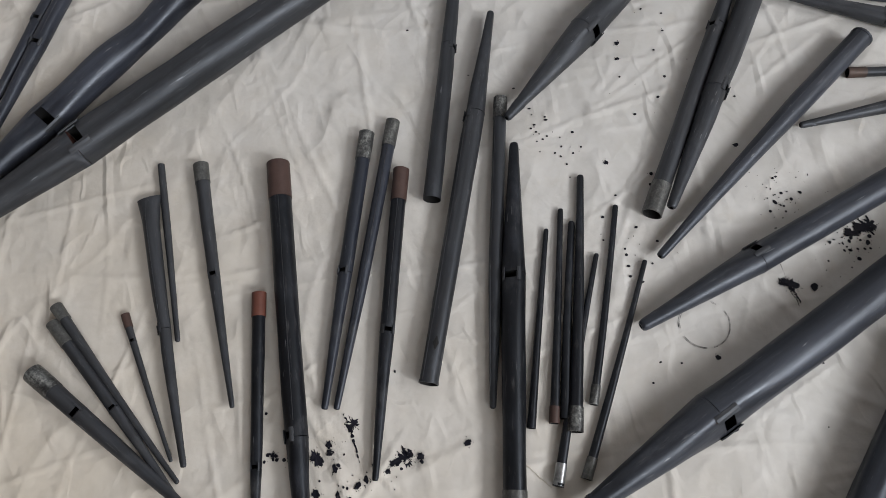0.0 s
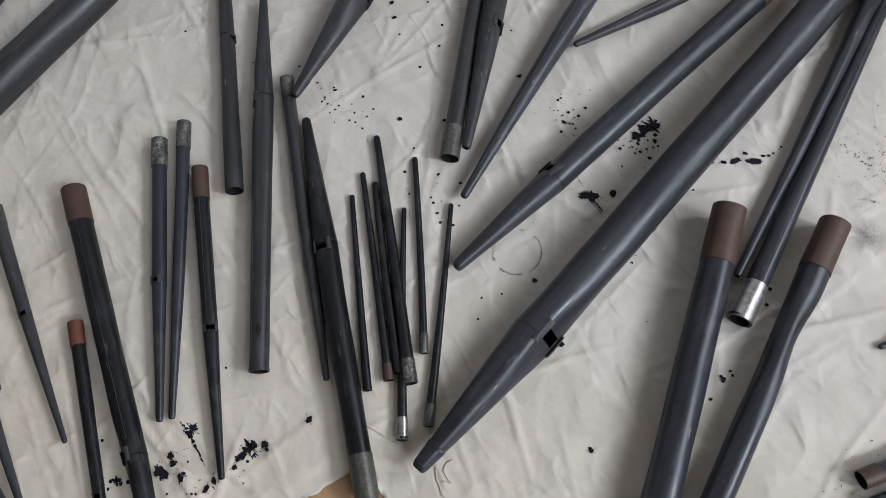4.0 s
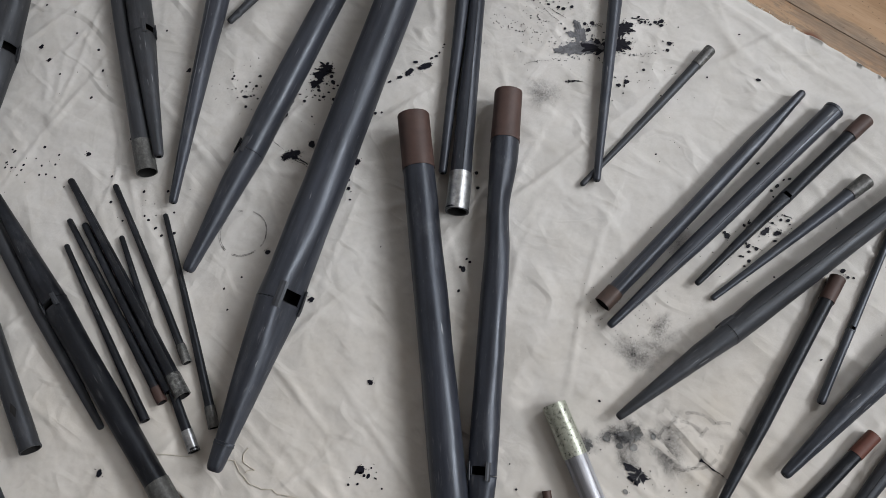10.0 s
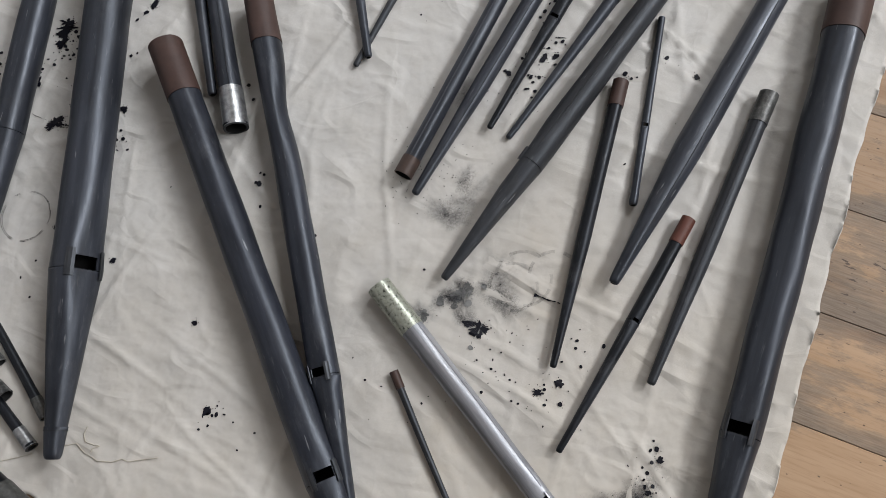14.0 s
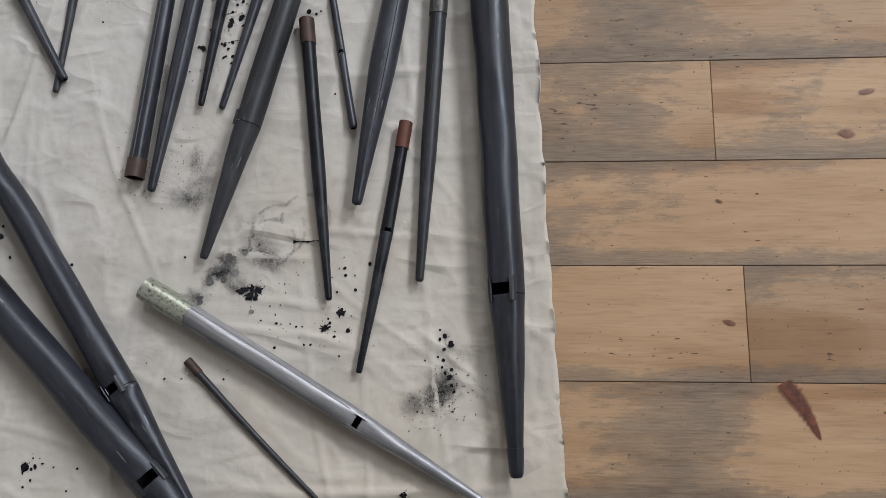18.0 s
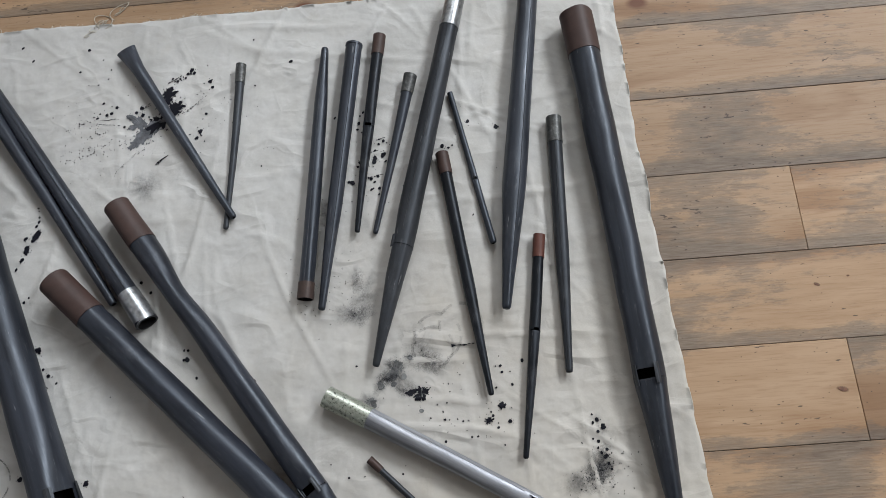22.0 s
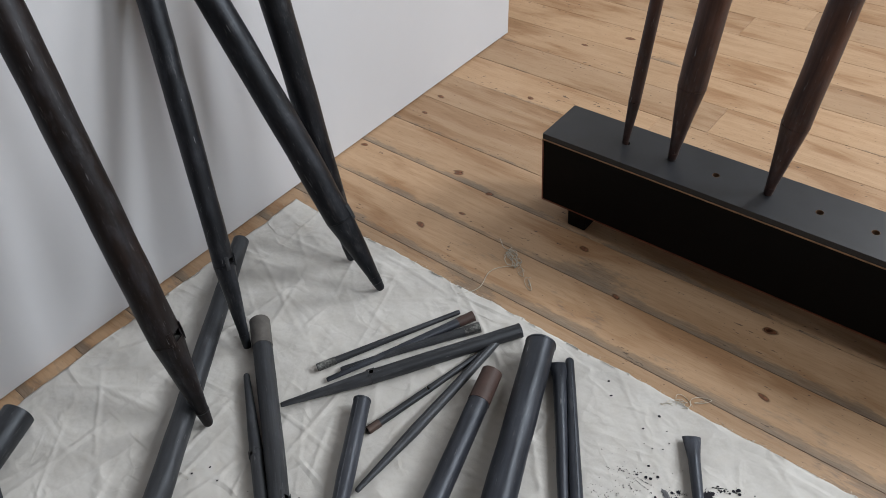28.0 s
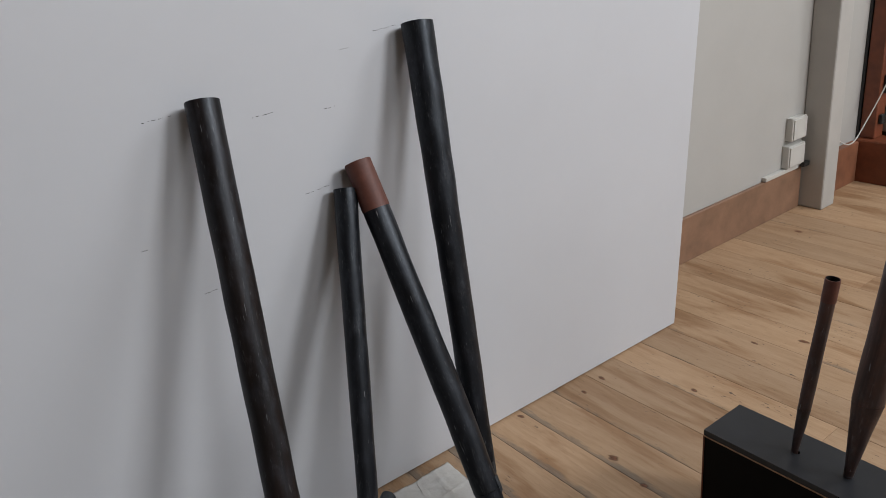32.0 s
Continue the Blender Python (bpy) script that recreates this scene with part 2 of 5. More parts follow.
def plank_material():
    m, n, l, b = material("old_pine", 0.55, 0.0, 0.3)
    info = n.new("ShaderNodeObjectInfo")
    c = n.new("ShaderNodeTexCoord")
    ground = n.new("ShaderNodeNewGeometry")
    shift = n.new("ShaderNodeVectorMath")
    shift.operation = "MULTIPLY_ADD"
    comb = n.new("ShaderNodeCombineXYZ")
    for k in range(3):
        l.new(info.outputs["Random"], comb.inputs[k])
    l.new(comb.outputs[0], shift.inputs[0])
    shift.inputs[1].default_value = (37.0, 53.0, 11.0)
    l.new(c.outputs["Object"], shift.inputs[2])

    def tex(scale, stretch, detail, rough=0.6, warp=0.0, place=None):
        mp = n.new("ShaderNodeMapping")
        mp.inputs["Scale"].default_value = stretch
        l.new(place or shift.outputs[0], mp.inputs[0])
        t = n.new("ShaderNodeTexNoise")
        t.inputs["Scale"].default_value, t.inputs["Detail"].default_value = scale, detail
        t.inputs["Roughness"].default_value, t.inputs["Distortion"].default_value = rough, warp
        l.new(mp.outputs[0], t.inputs["Vector"])
        return t

    def calc(how, p, q):
        a = n.new("ShaderNodeMath")
        a.operation = how
        for k, v in ((0, p), (1, q)):
            if isinstance(v, (int, float)):
                a.inputs[k].default_value = v
            else:
                l.new(v, a.inputs[k])
        return a.outputs[0]

    grain = tex(4.0, (7.0, 0.5, 1.0), 7.0, 0.6, 1.1)
    fine = tex(55.0, (6.0, 0.35, 1.0), 3.0)
    wood = ramp_node(n, l, grain.outputs[0], [(0.28, (0.425, 0.272, 0.155)), (0.5, (0.485, 0.322, 0.194)), (0.75, (0.54, 0.372, 0.235))]).outputs[0]
    lines = ramp_node(n, l, fine.outputs[0], [(0.34, (0.80, 0.75, 0.70)), (0.5, (1, 1, 1))])
    wood = mix_node(n, l, 0.6, wood, mix_node(n, l, 1.0, wood, lines.outputs[0], "MULTIPLY"))
    # broad brown wear along the boards
    streak = tex(2.6, (3.4, 0.62, 1.0), 4.0, 0.55, 0.6)
    brown = ramp_node(n, l, streak.outputs[0], [(0.52, (1, 1, 1)), (0.64, (0.70, 0.60, 0.51)), (0.78, (0.52, 0.41, 0.33))])
    wood = mix_node(n, l, 0.85, wood, mix_node(n, l, 1.0, wood, brown.outputs[0], "MULTIPLY"))
    # grey dirt worked in beside the joints and spread in patches
    sep = n.new("ShaderNodeSeparateXYZ")
    l.new(c.outputs["Object"], sep.inputs[0])
    reach = n.new("ShaderNodeValToRGB")
    marks = ((0.0, 0.72), (0.10, 0.61), (0.20, 0.42), (0.84, 0.35), (1.0, 0.46))
    while len(reach.color_ramp.elements) < len(marks):
        reach.color_ramp.elements.new(0.5)
    for e, (p, v) in zip(reach.color_ramp.elements, marks):
        e.position, e.color = p, (v, v, v, 1)
    l.new(calc("DIVIDE", sep.outputs[0], 0.1755), reach.inputs[0])
    edge = calc("SUBTRACT", reach.outputs[0], 0.5)
    wide = tex(2.1, (1.6, 0.9, 1.0), 5.0, 0.62, 0.4)
    rough_edge = tex(30.0, (2.6, 0.6, 1.0), 6.0, 0.75)
    where = n.new("ShaderNodeSeparateXYZ")
    l.new(ground.outputs["Position"], where.inputs[0])
    trodden = n.new("ShaderNodeMapRange")
    for k, v in ((1, 1.5), (2, 2.1), (3, 0.0), (4, -0.32)):
        trodden.inputs[k].default_value = v
    l.new(where.outputs[0], trodden.inputs[0])
    dirt = calc("ADD", calc("ADD", calc("ADD", wide.outputs[0], trodden.outputs[0]), edge), calc("MULTIPLY", calc("SUBTRACT", rough_edge.outputs[0], 0.5), 0.62))
    spill = tex(13.0, (1.0, 0.7, 1.0), 7.0, 0.72, 0.3, ground.outputs["Position"])
    for px, py, r in ((0.96, -0.69, 0.10), (0.76, -0.64, 0.08), (1.22, -0.78, 0.08), (1.51, -0.67, 0.09), (0.26, -0.72, 0.13), (0.34, -0.77, 0.09), (0.90, -0.59, 0.16), (0.74, -0.51, 0.07), (0.58, -0.52, 0.06), (1.69, 1.56, 0.09), (1.57, 1.00, 0.12), (0.51, -0.85, 0.05)):
        d = n.new("ShaderNodeVectorMath")
        d.operation = "DISTANCE"
        l.new(ground.outputs["Position"], d.inputs[0])
        d.inputs[1].default_value = (px, py, 0)
        fall = n.new("ShaderNodeMapRange")
        for k, v in ((1, r * 0.3), (2, r * 1.3), (3, 0.20), (4, 0.0)):
            fall.inputs[k].default_value = v
        l.new(d.outputs["Value"], fall.inputs[0])
        dirt = calc("ADD", dirt, calc("MULTIPLY", fall.outputs[0], calc("MULTIPLY", spill.outputs[0], 1.6)))
    grey = ramp_node(n, l, dirt, [(0.45, (0, 0, 0)), (0.53, (0.62, 0.62, 0.62)), (0.72, (1, 1, 1))])
    soot = ramp_node(n, l, tex(75.0, (5.0, 0.3, 1.0), 5.0, 0.7).outputs[0], [(0.36, (0.060, 0.060, 0.060)), (0.52, (0.135, 0.133, 0.123)), (0.68, (0.22, 0.205, 0.175))])
    wood = mix_node(n, l, grey.outputs[0], wood, mix_node(n, l, 0.64, wood, soot.outputs[0]))
    # short dark dashes lying along the grain, scattered in patches
    dash = tex(95.0, (1.7, 0.42, 1.0), 2.5, 0.5)
    where_dash = tex(5.0, (1.6, 0.8, 1.0), 3.0, 0.6)
    dashes = ramp_node(n, l, calc("ADD", dash.outputs[0], calc("MULTIPLY", calc("SUBTRACT", where_dash.outputs[0], 0.5), 0.42)), [(0.715, (0, 0, 0)), (0.745, (0.85, 0.85, 0.85))])
    wood = mix_node(n, l, dashes.outputs[0], wood, (0.085, 0.06, 0.046))
    # small knots and dark flecks
    mp = n.new("ShaderNodeMapping")
    mp.inputs["Scale"].default_value = (1.0, 0.62, 1.0)
    l.new(shift.outputs[0], mp.inputs[0])
    for scale, size, tint in ((3.2, 0.055, (0.17, 0.065, 0.03)), (11.0, 0.026, (0.13, 0.06, 0.032)), (30.0, 0.045, (0.12, 0.07, 0.045)), (80.0, 0.085, (0.14, 0.095, 0.065))):
        v = n.new("ShaderNodeTexVoronoi")
        v.inputs["Scale"].default_value = scale
        l.new(mp.outputs[0], v.inputs["Vector"])
        k = ramp_node(n, l, v.outputs["Distance"], [(size * 0.5, (1, 1, 1)), (size, (0, 0, 0))])
        wood = mix_node(n, l, k.outputs[0], wood, tint)
    tone = ramp_node(n, l, info.outputs["Random"], [(0.0, (0.73, 0.73, 0.74)), (1.0, (0.93, 0.92, 0.91))])
    wood = mix_node(n, l, 1.0, wood, tone.outputs[0], "MULTIPLY")
    l.new(wood, b.inputs["Base Color"])
    bump_node(n, l, b, grain.outputs[0], 0.15, 0.002)
    return m


def plain(name, colour, rough=0.6, metal=0.0, vary=0.12, scale=6.0):
    m, n, l, b = material(name, rough, metal)
    t = noise_node(n, l, scale, 5.0, 0.6)
    lo = tuple(v * (1 - vary) for v in colour)
    hi = tuple(min(v * (1 + vary), 1) for v in colour)
    l.new(ramp_node(n, l, t.outputs[0], [(0.3, lo), (0.7, hi)]).outputs[0], b.inputs["Base Color"])
    bump_node(n, l, b, t.outputs[0], 0.08, 0.003)
    return m


CANVAS = cloth_material()
PINE = plank_material()
WHITE_BOARD = plain("white_board", (0.522, 0.53, 0.555), 0.55, 0, 0.02, 2.0)
WHITE_WALL = plain("white_wall", (0.403, 0.393, 0.372), 0.8, 0, 0.04, 2.0)
POST_PAINT = plain("post_paint", (0.42, 0.405, 0.38), 0.6, 0, 0.06, 4.0)
RIM_WOOD = plain("rim_wood", (0.12, 0.07, 0.042), 0.7, 0, 0.3, 40.0)
# grey of the unseen east and south walls, chosen for the fill light
UNSEEN_GREY = plain("unseen_grey", (0.5, 0.5, 0.49), 0.85, 0, 0.08, 2.0)
# tone of the unseen west wall, dark to cut the fill light
DARK_UNSEEN_WALL = plain("dark_unseen_wall", (0.10, 0.085, 0.07), 0.8, 0, 0.2, 3.0)
# tone of the unseen ceiling, dark to weaken bounce and reflections on the pipes
UNSEEN_CEILING = plain("unseen_ceiling", (0.14, 0.12, 0.10), 0.7, 0, 0.1, 5.0)
# black paint of the chest, with the shade on its sides put in
CHEST_BLACK_SHADED = plain("chest_black_shaded", (0.002, 0.002, 0.0024), 0.5, 0, 0.25, 8.0)
CHEST_BLACK_SHADED.node_tree.nodes["Principled BSDF"].inputs["Specular IOR Level"].default_value = 0.1
# same chest, lighter and bluer: the daylight on top is in the colour
CHEST_TOP_LIT = plain("chest_top_lit", (0.012, 0.013, 0.016), 0.42, 0, 0.25, 8.0)
EDGE_WOOD = plain("chest_edge", (0.30, 0.17, 0.09), 0.6, 0, 0.3, 40.0)
SKIRTING = plain("skirting_wood", (0.22, 0.125, 0.078), 0.5, 0, 0.25, 7.0)
INK = plain("ink", (0.006, 0.006, 0.011), 0.6, 0, 0.3, 30.0)
INK.node_tree.nodes["Principled BSDF"].inputs["Specular IOR Level"].default_value = 0.2
THIN_INK = plain("thin_ink", (0.105, 0.107, 0.115), 0.8, 0, 0.6, 60.0)
PALE_INK = plain("pale_ink", (0.17, 0.17, 0.165), 0.85, 0, 0.45, 90.0)
GAP = plain("floor_gap", (0.085, 0.065, 0.05), 0.9, 0, 0.2)
KNOT = plain("pine_knot", (0.17, 0.07, 0.034), 0.5, 0, 0.5, 70.0)
_fade = KNOT.node_tree.nodes.new("ShaderNodeAttribute")
_fade.attribute_name = "fade"
KNOT.node_tree.links.new(_fade.outputs["Color"], KNOT.node_tree.nodes["Principled BSDF"].inputs["Alpha"])
RESIN = plain("resin_streak", (0.115, 0.027, 0.012), 0.4, 0, 0.7, 90.0)
_fade = RESIN.node_tree.nodes.new("ShaderNodeAttribute")
_fade.attribute_name = "fade"
RESIN.node_tree.links.new(_fade.outputs["Color"], RESIN.node_tree.nodes["Principled BSDF"].inputs["Alpha"])
STRING = plain("string", (0.5, 0.46, 0.385), 0.9, 0, 0.1, 30.0)
PLASTIC = plain("white_plastic", (0.52, 0.51, 0.48), 0.4, 0, 0.02)
RED_WOOD = plain("red_brown_wood", (0.16, 0.045, 0.02), 0.45, 0, 0.3, 9.0)
SIDE_WOOD = plain("side_wood", (0.21, 0.085, 0.045), 0.5, 0, 0.25, 8.0)
CABLE_BLACK = plain("cable_black", (0.015, 0.015, 0.015), 0.5, 0, 0.1)




def wash_material():
    m, n, l, b = material("ink_wash", 0.9)
    b.inputs["Base Color"].default_value = (0.03, 0.03, 0.035, 1)
    a = noise_node(n, l, 22.0, 5.0, 0.7)
    f = noise_node(n, l, 260.0, 3.0, 0.6)
    both = mix_node(n, l, 0.38, a.outputs[0], f.outputs[0])
    r = ramp_node(n, l, both, [(0.36, (0, 0, 0)), (0.64, (0.78, 0.78, 0.78))])
    fade = n.new("ShaderNodeAttribute")
    fade.attribute_name = "fade"
    l.new(mix_node(n, l, 1.0, r.outputs[0], fade.outputs["Color"], "MULTIPLY"), b.inputs["Alpha"])
    return m


WASH = wash_material()


# ---------------------------------------------------------------- helpers
def link_mesh(name, mesh, mat, parent=None, label="", smooth=False):
    mesh.materials.append(mat)
    if smooth:
        mesh.polygons.foreach_set("use_smooth", [True] * len(mesh.polygons))
    ob = new(name, mesh)
    if parent:
        ob.parent = parent
    if label:
        tagged(ob, label)
    return ob


def part(name, bm, mat, parent=None, label="", smooth=False):
    mesh = bpy.data.meshes.new(name)
    bm.to_mesh(mesh)
    bm.free()
    return link_mesh(name, mesh, mat, parent, label, smooth)


def box(x0, y0, z0, x1, y1, z1, bevel=0.0, segments=1):
    bm = bmesh.new()
    bmesh.ops.create_cube(bm, size=1.0)
    for v in bm.verts:
        v.co = Vector(((x0 + x1) / 2 + v.co.x * (x1 - x0), (y0 + y1) / 2 + v.co.y * (y1 - y0), (z0 + z1) / 2 + v.co.z * (z1 - z0)))
    if bevel:
        bmesh.ops.bevel(bm, geom=bm.edges[:], offset=bevel, segments=segments, profile=0.6, affect="EDGES")
    return bm


def empty(name, m):
    ob = new(name)
    ob.empty_display_size = 0.05
    ob.matrix_world = m
    return ob


def pieces(points, name, width, mat, parent=None, label=""):
    c = bpy.data.curves.new(name, "CURVE")
    c.dimensions, c.bevel_depth, c.bevel_resolution = "3D", width, 2
    s = c.splines.new("POLY")
    s.points.add(len(points) - 1)
    for p, q in zip(s.points, points):
        p.co = (*q, 1)
    temp = bpy.data.objects.new(name, c)
    mesh = bpy.data.meshes.new_from_object(temp)
    bpy.data.objects.remove(temp)
    mesh.name = name
    return link_mesh(name, mesh, mat, parent, label, True)


# ---------------------------------------------------------------- organ pipes
SEG = 28


def pipe_shape(profile, seed, bow, dents, mouth, turn, flare, pinches=()):
    """Centre line and radius of one pipe as a function of the way along it and round it."""
    rnd = random.Random(seed)
    length = profile[-1][0]
    shift = Vector((rnd.random() * 50, rnd.random() * 50, rnd.random() * 50))
    way = rnd.random() * 6.28
    face = radians(turn)
    s_, r_ = [p[0] for p in profile], [p[1] for p in profile]
    widest = max(r_)

    def at(s, a, inner=0.0):
        r = float(np.interp(s, s_, r_))
        blunt = r_[0] * 0.9
        if s - s_[0] < blunt:
            # the toe is coned in to a small round hole
            hole = 0.38 if r_[0] < 0.0058 else 0.62
            r *= hole + (1 - hole) * math.sqrt(max(0.0, 1 - (1 - max(s - s_[0], 0.0) / blunt) ** 2))
        r *= 1 + dents * noise.noise(Vector((s * 9, math.cos(a) * 1.2, math.sin(a) * 1.2)) + shift)
        for ps, pw, depth, side in pinches:
            r *= 1 - depth * math.exp(-(((s - ps) / pw) ** 2)) * max(0.0, math.cos(a - radians(side)))
        if mouth is not None:
            d = abs((a - face + math.pi) % (2 * math.pi) - math.pi)
            reach = 3.2 * widest if s > mouth else 2.6 * widest
            near = max(0.0, 1 - abs(s - mouth) / reach)
            if d < 1.0 and near > 0:
                flat = math.cos(0.72) / max(math.cos(d), 0.3)
                r *= 1 - near * max(0.0, 1 - flat) * 0.9
        r = max(r - inner, 0.0008)
        off = bow * math.sin(math.pi * min(max(s / length, 0), 1))
        y, z = r * math.sin(a), r * math.cos(a)
        if flare:
            k = max(0.0, (s - (length - flare)) / flare)
            y *= 1 + 0.45 * k
            z *= 1 - 0.55 * k
            z -= widest * 0.4 * k
        return (s, y + off * math.cos(way) , z)

    return at


def tube(at, s0, s1, wall, hole=None, step=0.02, grow=0.0, blunt=0.0):
    """A hollow tube along +x from s0 to s1; hole: (from, to, turn, half angle) leaves an opening."""
    cuts = {s0, s1}
    if hole:
        cuts |= {hole[0], hole[1]}
    count = max(2, int((s1 - s0) / step))
    cuts |= {s0 + (s1 - s0) * k / count for k in range(count + 1)}
    cuts |= {s0 + blunt * u for u in (0.06, 0.18, 0.36, 0.6, 1.0)} if blunt else set()
    rows = []
    for s in sorted(cuts):
        if not rows or s - rows[-1] > (0.0002 if blunt else 0.0009) or s in (s0, s1):
            rows.append(s)
    verts, faces, rim = [], [], []
    for shell in (0, 1):
        for s in rows:
            for k in range(SEG):
                verts.append(at(s, 2 * math.pi * k / SEG, wall * shell - grow))
    n = len(rows)

    def index(shell, i, k):
        return shell * n * SEG + i * SEG + k % SEG

    def gone(i, k):
        if not hole or i < 0 or i >= n - 1:
            return False
        mid, a = (rows[i] + rows[i + 1]) / 2, 2 * math.pi * (k + 0.5) / SEG
        d = abs((a - hole[2] + math.pi) % (2 * math.pi) - math.pi)
        return hole[0] < mid < hole[1] and d < hole[3]

    for i in range(n - 1):
        for k in range(SEG):
            if gone(i, k):
                for (di, dk), (p, q) in (((-1, 0), ((i, k), (i, k + 1))), ((1, 0), ((i + 1, k + 1), (i + 1, k))), ((0, -1), ((i + 1, k), (i, k))), ((0, 1), ((i, k + 1), (i + 1, k + 1)))):
                    if not gone(i + di, (k + dk) % SEG):
                        rim.append((index(0, *p), index(0, *q), index(1, *q), index(1, *p)))
                continue
            faces.append((index(0, i, k), index(0, i + 1, k), index(0, i + 1, k + 1), index(0, i, k + 1)))
            faces.append((index(1, i, k), index(1, i, k + 1), index(1, i + 1, k + 1), index(1, i + 1, k)))
    for k in range(SEG):
        rim.append((index(0, 0, k), index(0, 0, k + 1), index(1, 0, k + 1), index(1, 0, k)))
        rim.append((index(0, n - 1, k), index(1, n - 1, k), index(1, n - 1, k + 1), index(0, n - 1, k + 1)))
    shared = len(verts)
    for f in rim:
        base = len(verts)
        verts += [verts[v] for v in f]
        faces.append((base, base + 1, base + 2, base + 3))
    mesh = bpy.data.meshes.new("tube")
    mesh.from_pydata(verts, [], faces)
    mesh.update()
    for p in mesh.polygons:
        p.use_smooth = p.vertices[0] < shared
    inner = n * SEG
    mesh.materials.append(INSIDE_SHADE)
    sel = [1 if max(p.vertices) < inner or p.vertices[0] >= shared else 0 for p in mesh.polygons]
    return mesh, sel


def skin_patch(at, s0, s1, a0, a1, thick, lift=0.0):
    """A thin plate that lies on a pipe's skin."""
    bm = bmesh.new()
    rows = []
    for grow in (-0.0004, thick):
        rows.append([[bm.verts.new(at(s0 + (s1 - s0) * i / 4, a0 + (a1 - a0) * k / 3, -grow - lift * (1 - k / 3))) for k in range(4)] for i in range(5)])
    for shell in rows:
        for i in range(4):
            for k in range(3):
                bm.faces.new((shell[i][k], shell[i + 1][k], shell[i + 1][k + 1], shell[i][k + 1]))
    low, high = rows
    ring = [(0, k) for k in range(3)] + [(i, 3) for i in range(4)] + [(4, k) for k in range(3, 0, -1)] + [(i, 0) for i in range(4, 0, -1)]
    for (i, k), (p, q) in zip(ring, ring[1:] + ring[:1]):
        bm.faces.new((low[i][k], low[p][q], high[p][q], high[i][k]))
    bmesh.ops.recalc_face_normals(bm, faces=bm.faces[:])
    return bm


def tube_part(name, made, mat, parent, label=""):
    mesh, sel = made
    mesh.name = name
    mesh.materials.clear()
    mesh.materials.append(mat)
    mesh.materials.append(INSIDE_SHADE)
    mesh.polygons.foreach_set("material_index", [0 if s else 1 for s in sel])
    ob = new(name, mesh)
    ob.parent = parent
    if label:
        tagged(ob, label)
    return ob


CAP_WORDS = {
    "rust": "matt red-brown sleeve", "red": "bright rust-red sleeve", "tin": "dull tinned collar", "silver": "shiny silver collar",
    "gilt": "mottled brassy collar", "dark": "dull dark sleeve", "rusty": "rusty rim", "splay": "splayed end", "torn": "torn end",
    "same": "rolled rim", None: "plain end",
}
TONE_WORDS = {"grey": "grey", "blue": "blue-grey", "slate": "dark slate-grey", "black": "blackened", "brown": "brown-black", "russet": "russet-brown", "bright": "bright silvery"}
made_pipes = 0


